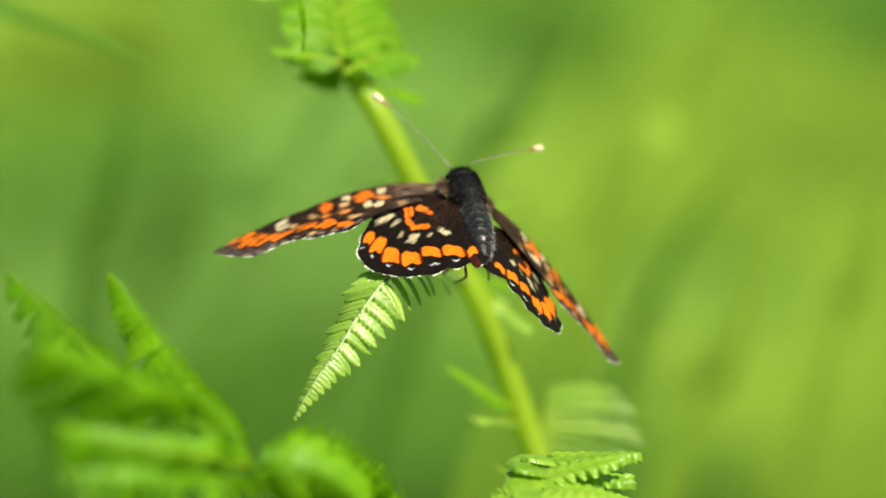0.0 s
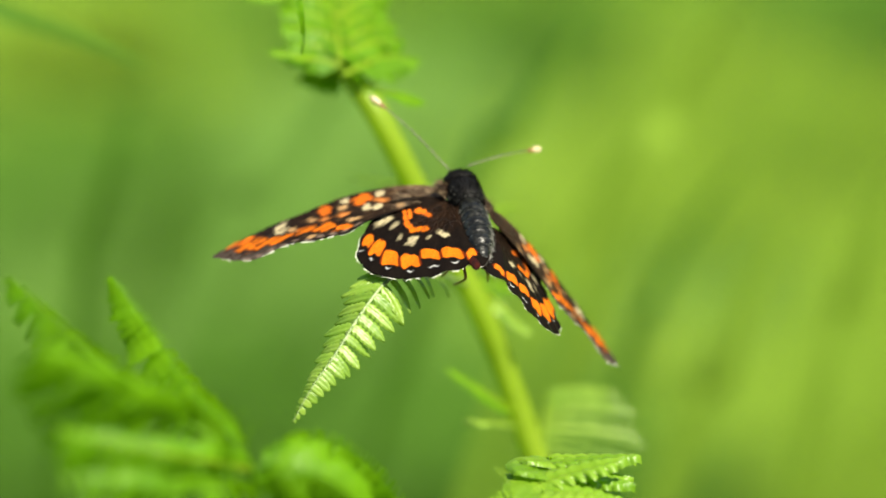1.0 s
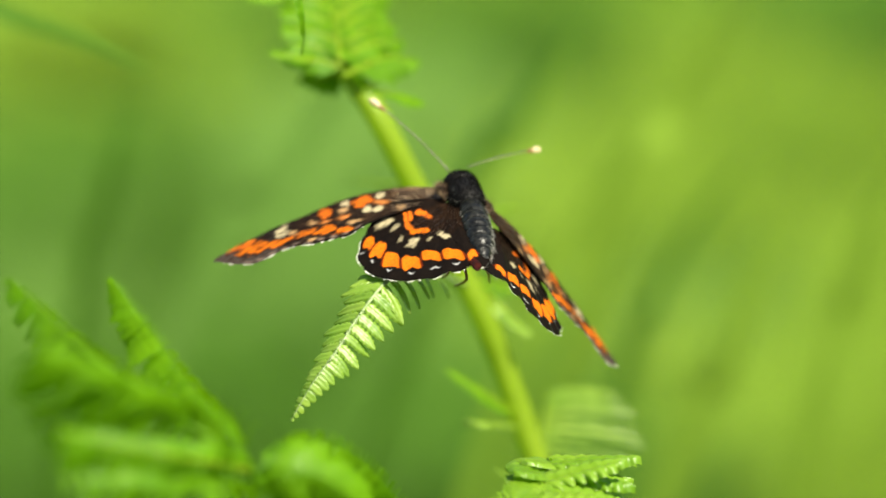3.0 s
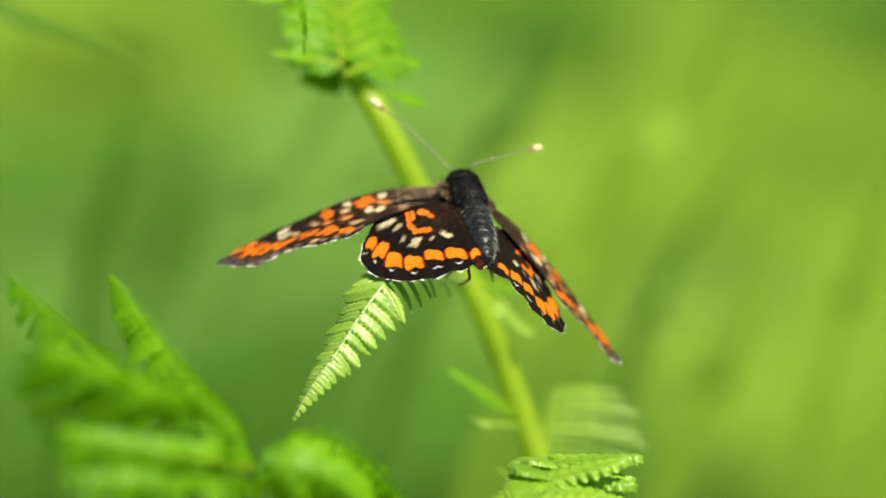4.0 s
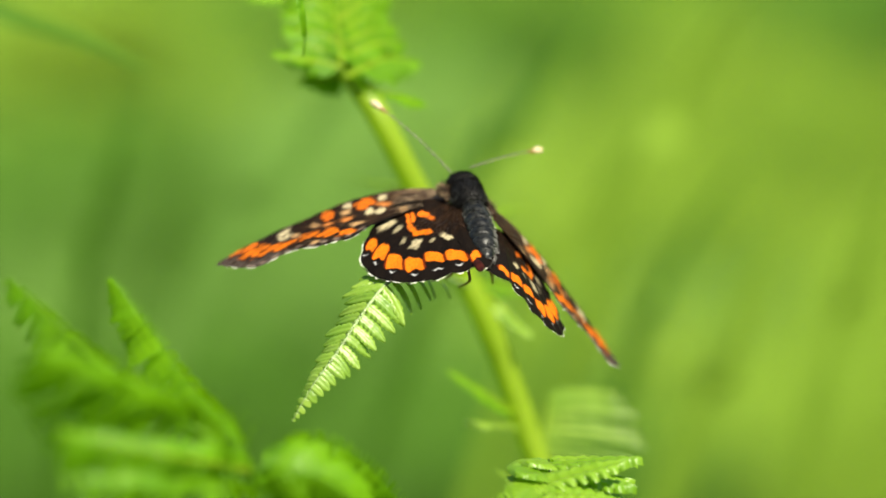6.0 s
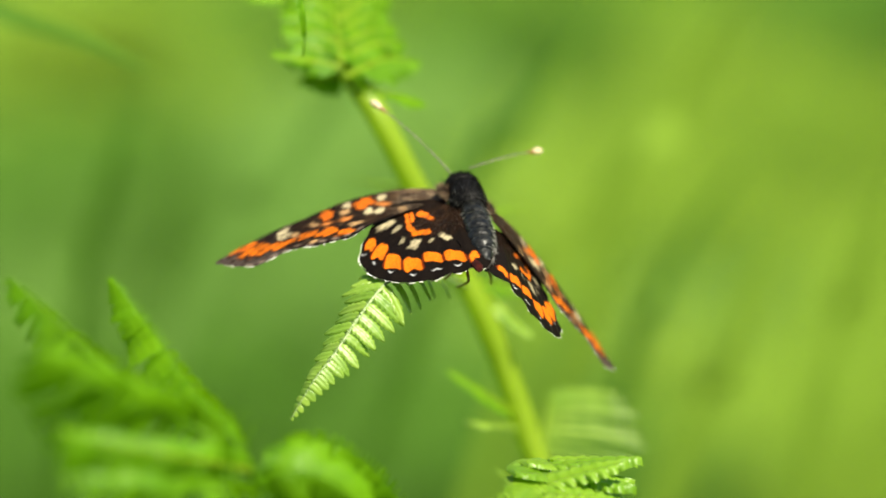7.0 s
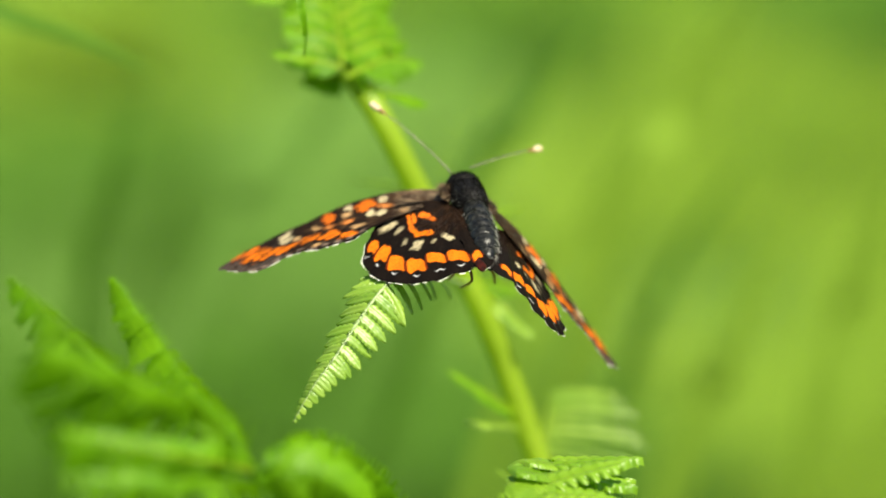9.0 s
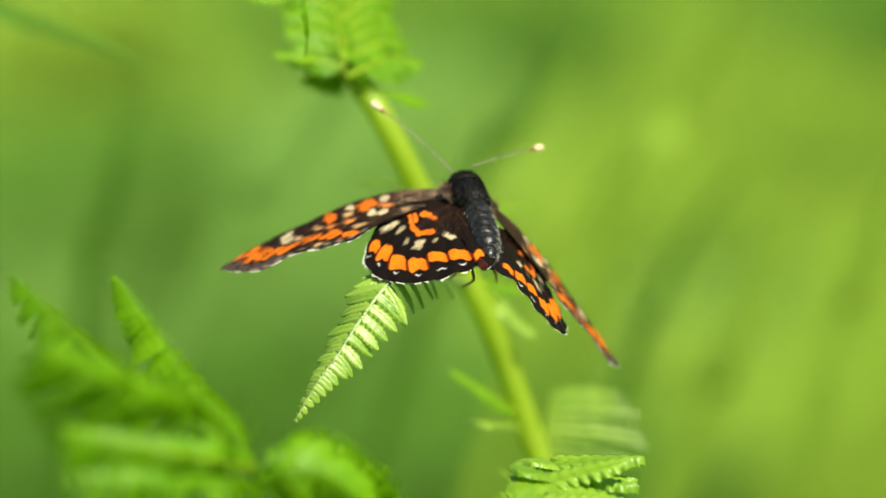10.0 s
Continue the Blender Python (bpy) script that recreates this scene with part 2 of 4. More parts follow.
def tall_blade(path, width, mat, label):
    """One long arching grass leaf from the ground up, folded along its midrib."""
    line = curve_points(path, 30)
    verts, faces = [], []
    for i, p in enumerate(line):
        t = (line[min(i + 1, 29)] - line[max(i - 1, 0)]).normalized()
        s = t.cross(way(0, 0.3, 1)).normalized()
        w = width * (0.25 + 0.75 * min(1, i / 18)) * (1 - (i / 29) ** 3.5) * 0.5 + 0.0001
        verts += [p - s * w, p - way(0, 0.3, 1) * w * 0.35, p + s * w]
    for i in range(29):
        k = 3 * i
        faces += [(k, k + 1, k + 4, k + 3), (k + 1, k + 2, k + 5, k + 4)]
    thing = new("grass_blade")
    thing.location = line[0]
    part("blade", mesh("blade", [v - line[0] for v in verts], faces, mat), thing)
    v, f = tube([p - line[0] - way(0, 0.3, 1) * width * 0.16 for p in line[:27]], [width * 0.05 * (1.1 - i / 27) for i in range(27)], 6)
    part("midrib", mesh("midrib", v, f, mat), thing)
    tagged(thing, label, "grass", group="leaf blades of the meadow")


tall_blade([Vector((-0.16, 0.14, -0.005)), Vector((-0.14, 0.14, 0.4)), at(-57.4, 26.4, -90), at(-43.1, 22.9, -85), at(-34.9, 20.4, -80), at(-28.4, 17.4, -76)], 0.0024, GRASS_DARK, "blurred dark green arching grass blade")

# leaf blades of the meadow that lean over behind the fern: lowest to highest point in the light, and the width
# sunlit and dark streaks are put into the blades' leaf colours
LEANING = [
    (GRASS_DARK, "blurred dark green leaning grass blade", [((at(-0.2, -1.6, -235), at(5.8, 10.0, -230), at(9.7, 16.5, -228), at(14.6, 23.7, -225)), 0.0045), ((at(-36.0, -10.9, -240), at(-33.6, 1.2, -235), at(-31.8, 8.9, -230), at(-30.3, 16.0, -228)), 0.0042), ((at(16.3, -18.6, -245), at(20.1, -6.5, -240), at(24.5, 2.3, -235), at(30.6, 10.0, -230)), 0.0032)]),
    (GRASS_LIGHT, "blurred yellow-green leaning grass blade with a sunlit tone in its colour", [((at(6.4, -14.2, -255), at(11.9, -1.6, -250), at(16.3, 6.1, -245), at(20.7, 13.2, -240)), 0.0055), ((at(15.2, -2.1, -265), at(21.8, 12.1, -260), at(26.2, 19.8, -255), at(30.0, 26.4, -250)), 0.0060), ((at(21.8, -24.2, -245), at(26.2, -14.2, -240), at(28.9, -6.5, -235), at(33.3, 2.3, -230)), 0.0070), ((at(35.5, -17.5, -250), at(39.4, -5.4, -245), at(42.1, 2.3, -240), at(44.9, 8.9, -235)), 0.0060)]),
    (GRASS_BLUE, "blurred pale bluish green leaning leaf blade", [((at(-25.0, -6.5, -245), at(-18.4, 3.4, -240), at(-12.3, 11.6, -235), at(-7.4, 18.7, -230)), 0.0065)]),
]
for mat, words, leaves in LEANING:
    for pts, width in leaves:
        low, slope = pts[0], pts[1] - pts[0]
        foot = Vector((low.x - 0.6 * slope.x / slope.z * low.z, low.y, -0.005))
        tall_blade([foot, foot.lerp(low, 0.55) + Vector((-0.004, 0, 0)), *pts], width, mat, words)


# ---- fern ----
def pinnule_mesh(name, mat, seed, teeth=6, depth=0.12, nx=14, ny=3, cup=0.10, droop=0.18, hook=0.0, vein=0.03):
    """One leaflet of unit length along x: broad foot, blunt tip, toothed rim, sunk midvein and raised side veins. hook: how far it bends towards +y."""
    rng = random.Random(seed)
    verts, faces = [], []
    for i in range(nx + 1):
        q = i / nx
        taper = 1.0 if q < 0.2 else max(0.0, 1 - ((q - 0.2) / 0.8) ** 2.2) ** 0.7
        prof = (1.0 - 0.15 * math.sin(math.pi * min(1, q * 2))) * taper + 0.02
        ridge = abs(math.sin(math.pi * teeth * q))
        for k in range(-ny, ny + 1):
            e = k / ny
            rim = 1 - depth * (1 - ridge) * abs(e) ** 3 * rng.uniform(0.7, 1.2)
            y = 0.5 * prof * e * rim + hook * q * q
            x = q + 0.10 * abs(e) ** 2 * (1 - q)
            z = cup * (0.45 * math.sqrt(abs(e) + 0.02) - 0.55 * e * e) + vein * ridge * abs(e) - droop * q * q
            verts.append((x, y, z + rng.uniform(-1, 1) * 0.006))
    m = 2 * ny + 1
    for i in range(nx):
        for k in range(m - 1):
            faces.append((i * m + k, i * m + k + 1, (i + 1) * m + k + 1, (i + 1) * m + k))
    return mesh(name, verts, faces, mat)


PINNULES = {
    "near": [pinnule_mesh("pinnule", FERN_WAXY_SHEEN, s, 6, 0.22, 24, 4, 0.20, 0.26, 0.16, 0.012) for s in range(4)],
    "long": [pinnule_mesh("pinnule", FERN_LIT, 80 + s, 7, 0.55, 42, 4, 0.34, 0.05, 0.10) for s in range(5)],
    "mid": [pinnule_mesh("pinnule", FERN, 20 + s, 6, 0.18, 12, 3) for s in range(4)],
    "lobed": [pinnule_mesh("pinnule", FERN, 60 + s, 5, 0.45, 20, 3, 0.16, 0.3) for s in range(4)],
    "spray": [pinnule_mesh("pinnule", FERN, 90 + s, 4, 0.45, 12, 2, 0.16, 0.3) for s in range(4)],
    "thin": [pinnule_mesh("pinnule", FERN_WAXY_SHEEN, 70 + s, 5, 0.12, 8, 2) for s in range(3)],
}


def pinna(thing, origin, pts, up, n, length, kind, angle=62, width=0.42, start=0.06, tilt=(0, 0), seed=1, taper=1.0, swell=0.25,
          rib=0.00028, rib_mat=None, sizes=(1, 1), jitter=7, crowd=1.0, foot=0.55, label=""):
    """A side branch of a frond: a thin rib along pts that carries a leaflet on either side at each step."""
    rng = random.Random(seed)
    line = curve_points(pts, 40)
    b = line[0]
    radii = [rib * (1.15 - i / 39) for i in range(40)]
    v, f = tube([q - b for q in line], radii, 6)
    stalk = part("pinna", mesh("pinna", v, f, rib_mat or STEM), thing, Matrix.Translation(b - origin), label)
    for i in range(n):
        q = start + (1 - start) * (1 - (1 - (i + 0.5) / n) ** crowd)
        j = q * 39
        k = min(int(j), 38)
        p = line[k].lerp(line[k + 1], j - k)
        t = (line[min(k + 2, 39)] - line[max(k - 1, 0)]).normalized()
        nrm = (up - up.dot(t) * t).normalized()
        side = t.cross(nrm).normalized()
        size = length * ((1 - q) ** taper * (1 + swell) if q > swell else (foot + (1 - foot) * q / swell) * (1 - q) ** taper * (1 + swell)) + length * 0.05
        for sgn in (-1, 1):
            s = side * sgn
            turn = radians((angle if not isinstance(angle, tuple) else angle[0] if sgn < 0 else angle[1]) + rng.uniform(-0.8, 0.8) * jitter)
            x = math.cos(turn) * t + math.sin(turn) * s
            lift = radians(tilt[0] if sgn < 0 else tilt[1]) + radians(rng.uniform(-jitter, jitter))
            x = (math.cos(lift) * x + math.sin(lift) * nrm).normalized()
            z = (nrm - nrm.dot(x) * x).normalized()
            y = z.cross(x) * sgn
            wd = max(size, 0.62 * length * (1 - q)) * (width if not isinstance(width, tuple) else width[0] if sgn < 0 else width[1]) * rng.uniform(0.9, 1.12) * (1.0 + 0.4 * q + 2.2 * q ** 6)
            sz = size * rng.uniform(0.94, 1.06) * (sizes[0] if sgn < 0 else sizes[1])
            m = Matrix(((x.x * sz, y.x * wd, z.x * sz, p.x - b.x), (x.y * sz, y.y * wd, z.y * sz, p.y - b.y), (x.z * sz, y.z * wd, z.z * sz, p.z - b.z), (0, 0, 0, 1)))
            part("pinnule", rng.choice(PINNULES[kind]), stalk, m)
    return stalk


def chaff(stalk, b, line, count, reach, mat, seed):
    """Papery scales and hairs that cling to a rib along line; b: where the rib starts."""
    rng = random.Random(seed)
    verts, faces = [], []
    for _ in range(count):
        j = rng.random() ** 0.8 * (len(line) - 1)
        k = min(int(j), len(line) - 2)
        p = line[k].lerp(line[k + 1], j - k) - b
        q = 1.1 - j / len(line)
        d = Vector((rng.gauss(0, 1), rng.gauss(0, 1), rng.gauss(0, 1))).normalized()
        p = p + d * reach * 0.6 * q
        t = (line[k + 1] - line[k]).normalized() + Vector((rng.uniform(-.9, .9), rng.uniform(-.9, .9), rng.uniform(-.9, .9)))
        w = t.cross(d).normalized() * reach * rng.uniform(0.12, 0.3) * q
        e = (t.normalized() + d * 0.5) * reach * rng.uniform(0.7, 1.7) * q
        n = len(verts)
        verts += [p - w, p + w, p + e * 0.6 + w * 0.8, p + e, p + e * 0.6 - w * 0.8]
        faces.append((n, n + 1, n + 2, n + 3, n + 4))
    part("chaff", mesh("chaff", verts, faces, mat, False), stalk, label="papery pale scales along the rib")


def frond(name, label, path, thick, thin, mat=STEM):
    """A frond's stalk from the ground up; its side branches are added to it."""
    base = path[0]
    thing = new(name)
    thing.location = base
    line = curve_points(path, 60)
    v, f = tube([q - base for q in line], [thick + (thin - thick) * i / 59 for i in range(60)], 12)
    part("stalk", mesh("stalk", v, f, mat), thing, label="smooth yellow-green fern stalk")
    tagged(thing, label, "fern", group="ferns of the meadow")
    return thing, base


def build_fern():
    thing, o = frond("fern", "bright green fern frond with a butterfly resting on it",
                     [Vector((0.075, 0.09, -0.01)), Vector((0.06, 0.075, 0.25)), at(21.8, -52.7, -52), at(14.7, -35.1, -50), at(11.1, -25.8, -49), at(8.9, -19.7, -48), at(5.9, -11.2, -46),
                      at(2.9, -4.3, -44), at(-2.1, 5.0, -42), at(-6.4, 13.2, -40), at(-9.8, 18.3, -44), at(-10.9, 22.0, -57), at(-12.3, 30.8, -74)], 0.0014, 0.0013)
    up = way(0.20, 0.38, 0.90)
    main = pinna(thing, o, [at(2.4, -3.5, -44), at(-2.1, -1.9, -13), at(-5.1, -3.0, -1), at(-7.9, -6.3, 2), at(-10.3, -10.0, 4), at(-12.6, -13.1, 5), at(-14.7, -16.7, 5)], up, 22, 0.0044, "near",
                 angle=(84, 64), width=(0.34, 0.29), start=0.10, tilt=(0, -36), sizes=(1.0, 0.98), seed=5, taper=0.9, crowd=1.25, jitter=10, swell=0.40, foot=0.35, rib=0.00025, rib_mat=RIB, label="pale green pinna lit by the sun")
    # leaflets near the insect's wings
    slope = way(0.33, 0.65, 0.66)
    pinna(thing, o, [at(4.3, -4.3, -45.5), at(5.6, -5.8, -46), at(8.5, -8.4, -42)], slope, 14, 0.0010, "thin", angle=45, start=0.25, width=0.7, tilt=(0, 0), seed=6, taper=0.3)
    pinna(thing, o, [at(2.9, -3.0, -45), at(5.3, -3.5, -50), at(8.6, -4.3, -52)], slope, 8, 0.0022, "mid", width=0.5, seed=16)
    pinna(thing, o, [at(0.3, 0.6, -42), at(4.2, 3.4, -44), at(8.4, 4.1, -52)], slope, 9, 0.0020, "mid", seed=7)
    pinna(thing, o, [at(-2.7, 6.1, -42), at(-5.7, 6.4, -48), at(-9.3, 6.8, -54)], slope, 8, 0.0016, "mid", seed=8)
    # lower leaflets
    pinna(thing, o, [at(6.8, -15.8, -46), at(4.2, -14.2, -42), at(0.5, -11.8, -40)], slope, 20, 0.0013, "mid", angle=45, width=0.7, tilt=(-5, -5), seed=9, taper=0.5, jitter=4)
    pinna(thing, o, [at(7.2, -17.4, -48), at(5.3, -17.1, -38), at(2.1, -16.8, -35)], way(-0.2, 0.8, 0.5), 12, 0.0011, "thin", angle=45, width=0.7, tilt=(-5, -5), seed=10, taper=0.4)
    pinna(thing, o, [at(8.9, -20.4, -48), at(9.7, -18.4, -52), at(10.1, -15.9, -56), at(10.5, -13.8, -60)], way(-0.22, 0.36, 0.90), 9, 0.0088, "thin", angle=92, jitter=2.5, width=0.055, tilt=(-60, 0), sizes=(0.3, 1.0), seed=11, taper=0.15)
    pinna(thing, o, [at(9.4, -22.5, -48), at(10.0, -20.9, -16), at(10.4, -20.5, -5), at(10.4, -21.3, 2), at(10.0, -22.9, 8), at(9.2, -25.6, 13), at(8.4, -28.9, 16)], way(0.10, 0.88, 0.46), 12, 0.0072, "long",
          angle=(96, 40), width=(0.36, 0.55), start=0.40, tilt=(2, -6), jitter=20, seed=12, taper=0.10, rib=0.00022, rib_mat=FERN, sizes=(1.0, 0.58))
    pinna(thing, o, [at(9.1, -23.6, -48), at(7.2, -22.5, -34), at(5.3, -21.5, -24)], slope, 6, 0.0012, "thin", angle=50, width=0.7, seed=14, taper=0.4)
    # top leaflets, spread out towards the sun
    pinna(thing, o, [at(-9.6, 16.8, -36.4), at(-5.7, 18.5, -40.1), at(-2.6, 18.3, -41.4)], slope, 11, 0.0031, "lobed", angle=56, width=0.5, tilt=(-22, -18), jitter=22, seed=130, taper=0.5, rib_mat=STEM)
    pinna(thing, o, [at(-9.7, 18.7, -38.5), at(-6.4, 20.1, -41.5), at(-4.1, 20.1, -42.7)], slope, 11, 0.0032, "lobed", angle=56, width=0.5, tilt=(-22, -18), jitter=22, seed=131, taper=0.5, rib_mat=STEM)
    pinna(thing, o, [at(-9.8, 19.8, -39.4), at(-7.4, 21.2, -42), at(-4.9, 21.6, -43.6)], slope, 11, 0.0032, "lobed", angle=56, width=0.5, tilt=(-22, -18), jitter=22, seed=132, taper=0.5, rib_mat=STEM)
    pinna(thing, o, [at(-10.1, 20.9, -40.6), at(-7.9, 22.6, -43.4), at(-5.7, 22.8, -44.7)], slope, 11, 0.0033, "lobed", angle=56, width=0.5, tilt=(-22, -18), jitter=22, seed=133, taper=0.5, rib_mat=STEM)
    pinna(thing, o, [at(-10.2, 22.3, -41.7), at(-7.9, 24.1, -44.7), at(-5.5, 24.5, -46.3)], slope, 11, 0.0033, "lobed", angle=56, width=0.5, tilt=(-22, -18), jitter=22, seed=151, taper=0.5, rib_mat=STEM)
    pinna(thing, o, [at(-10.3, 23.4, -42.9), at(-8.5, 25.5, -46), at(-6.3, 25.9, -47.6)], slope, 11, 0.0033, "lobed", angle=56, width=0.5, tilt=(-22, -18), jitter=22, seed=152, taper=0.5, rib_mat=STEM)
    pinna(thing, o, [at(-9.8, 17.6, -37.4), at(-12.3, 18.4, -36.9), at(-15.4, 18.5, -35.3)], slope, 9, 0.0018, "lobed", angle=56, width=0.5, tilt=(-6, -6), jitter=14, seed=134, taper=0.4, rib_mat=STEM)
    pinna(thing, o, [at(-9.9, 18.7, -38.5), at(-12.3, 19.6, -38.2), at(-14.5, 19.6, -37.1)], slope, 11, 0.0032, "lobed", angle=56, width=0.5, tilt=(-22, -18), jitter=22, seed=135, taper=0.5, rib_mat=STEM)
    pinna(thing, o, [at(-10.0, 19.8, -39.3), at(-12.3, 21.1, -39.3), at(-15.1, 21.2, -38)], slope, 11, 0.0033, "lobed", angle=56, width=0.5, tilt=(-22, -18), jitter=22, seed=136, taper=0.5, rib_mat=STEM)
    pinna(thing, o, [at(-10.2, 21.2, -40.8), at(-12.6, 22.7, -41.1), at(-15.2, 22.6, -39.7)], slope, 11, 0.0033, "lobed", angle=56, width=0.5, tilt=(-22, -18), jitter=22, seed=153, taper=0.5, rib_mat=STEM)
    pinna(thing, o, [at(-10.4, 22.6, -41.8), at(-12.3, 24.1, -42.4), at(-14.8, 24.1, -41.2)], slope, 11, 0.0033, "lobed", angle=56, width=0.5, tilt=(-22, -18), jitter=22, seed=154, taper=0.5, rib_mat=STEM)
    pinna(thing, o, [at(-10.7, 23.6, -43), at(-12.3, 25.3, -43.9), at(-14.8, 25.5, -42.8)], slope, 11, 0.0033, "lobed", angle=56, width=0.5, tilt=(-22, -18), jitter=22, seed=155, taper=0.5, rib_mat=STEM)
    pinna(thing, o, [at(-9.9, 18.2, -37.2), at(-10.1, 20.4, -39.4), at(-10.6, 23.1, -41.9), at(-10.8, 25.3, -44)], slope, 16, 0.0036, "lobed", angle=56, width=0.5, tilt=(-22, -18), jitter=22, seed=156, taper=0.5, rib_mat=STEM)
    pinna(thing, o, [at(-12.5, 18.3, -36.5), at(-14.3, 18.6, -35), at(-16.6, 19.1, -34.5)], slope, 8, 0.0010, "mid", angle=50, width=0.6, seed=158, taper=0.4)
    pinna(thing, o, [at(-12.3, 24.2, -44), at(-15.6, 24.4, -43), at(-19.1, 24.5, -42)], slope, 9, 0.0012, "mid", angle=50, width=0.6, seed=159, taper=0.4)
    pinna(thing, o, [at(-13.6, 18.9, -14), at(-13.4, 20.9, -12), at(-13.7, 22.9, -11), at(-14.3, 26.4, -11)], slope, 24, 0.0006, "mid", angle=50, width=0.5, tilt=(0, 0), seed=18, taper=0.2, rib=0.00008, rib_mat=FERN)
    pinna(thing, o, [at(-7.6, 15.4, -38), at(-5.2, 15.1, -33), at(-2.1, 14.1, -31)], slope, 9, 0.0013, "mid", angle=45, width=0.8, seed=15, taper=0.3)
    pinna(thing, o, [at(-10.3, 17.2, -42), at(-11.9, 16.5, -44), at(-14.2, 16.0, -46)], way(0.4, 0.5, -0.4), 7, 0.0028, "mid", width=0.6, seed=20)
    chaff(main, at(2.4, -3.5, -44), curve_points([at(-5.1, -3.0, -1), at(-7.9, -6.3, 2), at(-10.3, -10.0, 4), at(-12.6, -13.1, 5), at(-14.7, -16.7, 5)], 40), 520, 0.00034, RIB, 77)
    return thing, main, o


fern, main_pinna, fern_base = build_fern()


def build_left_fern():
    thing, o = frond("fern", "blurred lime green fern frond that arches towards the lens",
                     [Vector((-0.012, -0.06, -0.01)), Vector((-0.012, -0.055, 0.35)), at(-20.0, -39.0, 30), at(-19.4, -28.5, 32), at(-18.5, -21.9, 36), at(-21.4, -19.1, 40), at(-26.6, -15.8, 40), at(-33.1, -11.4, 35), at(-37.2, -7.9, 29), at(-39.8, -5.3, 25), at(-42.4, -2.7, 22)], 0.0004, 0.00012, FERN)
    hang, face, open_side = way(-0.26, 0.06, 0.96), way(0.0, 0.16, 1.0), way(-0.08, 0.18, 0.97)
    thin = dict(rib=0.0002, rib_mat=FERN, width=0.30, jitter=10)
    sparse = dict(thin, width=0.20, jitter=15)
    pale = dict(thin, rib=0.0003, rib_mat=STEM, width=0.24)
    # the frond's own tip
    pinna(thing, o, [at(-25.5, -15.8, 39), at(-29.4, -13.6, 38), at(-33.2, -10.9, 34), at(-37.1, -7.8, 29), at(-39.8, -5.2, 25), at(-42.4, -2.7, 22)], open_side, 26, 0.0052, "spray", angle=(76, 38), tilt=(-4, -46), sizes=(1.0, 0.45), seed=21, taper=0.6, **thin)
    # side branches, each with one row of leaflets that hangs down
    pinna(thing, o, [at(-18.6, -21.1, 36), at(-21.1, -17.3, 31), at(-24.4, -13.4, 25), at(-27.4, -9.4, 21), at(-29.9, -6.0, 19), at(-32.3, -2.7, 18)], open_side, 30, 0.0050, "spray", angle=(80, 38), tilt=(-6, -50), sizes=(1.0, 0.45), seed=22, taper=0.6, start=0.12, foot=0.2, **thin)
    pinna(thing, o, [at(-24.4, -17.1, 42), at(-28.8, -15.2, 52), at(-34.0, -12.7, 60), at(-39.3, -10.1, 66)], hang, 15, 0.0078, "spray", angle=(76, 40), tilt=(4, -20), sizes=(1.0, 0.25), seed=23, taper=0.4, **sparse)
    pinna(thing, o, [at(-18.9, -21.5, 37), at(-22.8, -20.7, 46), at(-28.8, -19.6, 56), at(-37.6, -17.8, 64)], hang, 18, 0.0068, "spray", angle=(76, 40), tilt=(-6, -40), sizes=(1.0, 0.30), seed=24, taper=0.45, **pale)
    pinna(thing, o, [at(-18.5, -21.8, 36), at(-15.1, -19.2, 34), at(-12.0, -18.5, 28), at(-8.7, -20.0, 24), at(-6.2, -22.2, 21), at(-3.5, -25.5, 18)], face, 24, 0.0045, "spray", angle=(26, 84), tilt=(-24, -2), sizes=(0.45, 1.0), seed=25, taper=0.4, **thin)
    pinna(thing, o, [at(-18.6, -23.0, 35), at(-21.7, -22.6, 46), at(-27.7, -23.1, 58), at(-37.1, -22.5, 66)], hang, 16, 0.0060, "spray", angle=(76, 40), tilt=(-8, -30), sizes=(1.0, 0.6), seed=26, taper=0.6, **sparse)
    pinna(thing, o, [at(-18.6, -23.1, 35), at(-15.1, -21.7, 36), at(-11.2, -22.5, 36), at(-7.9, -25.2, 36)], way(-0.3, -0.05, 0.95), 16, 0.0050, "spray", angle=(50, 80), tilt=(-30, -12), sizes=(0.7, 1.0), seed=29, taper=0.35, **thin)
    pinna(thing, o, [at(-20.0, -19.4, 39), at(-22.2, -16.5, 38), at(-25.0, -14.2, 36)], hang, 14, 0.0034, "spray", angle=(76, 40), tilt=(-10, -30), sizes=(1.0, 0.35), seed=28, taper=0.5, **thin)
    return thing


left_fern = build_left_fern()


# ---- butterfly ----
ORANGE, CREAM, DARK, BROWN, GREY = (0.57, 0.132, 0.008), (0.50, 0.42, 0.25), (0.0062, 0.0044, 0.0035), (0.034, 0.019, 0.011), (0.062, 0.047, 0.039)
TAN = (0.18, 0.105, 0.05)
DEEP = (0.56, 0.122, 0.011)
UMBER, RUST = (0.016, 0.008, 0.004), (0.11, 0.014, 0.003)
MM = 0.001


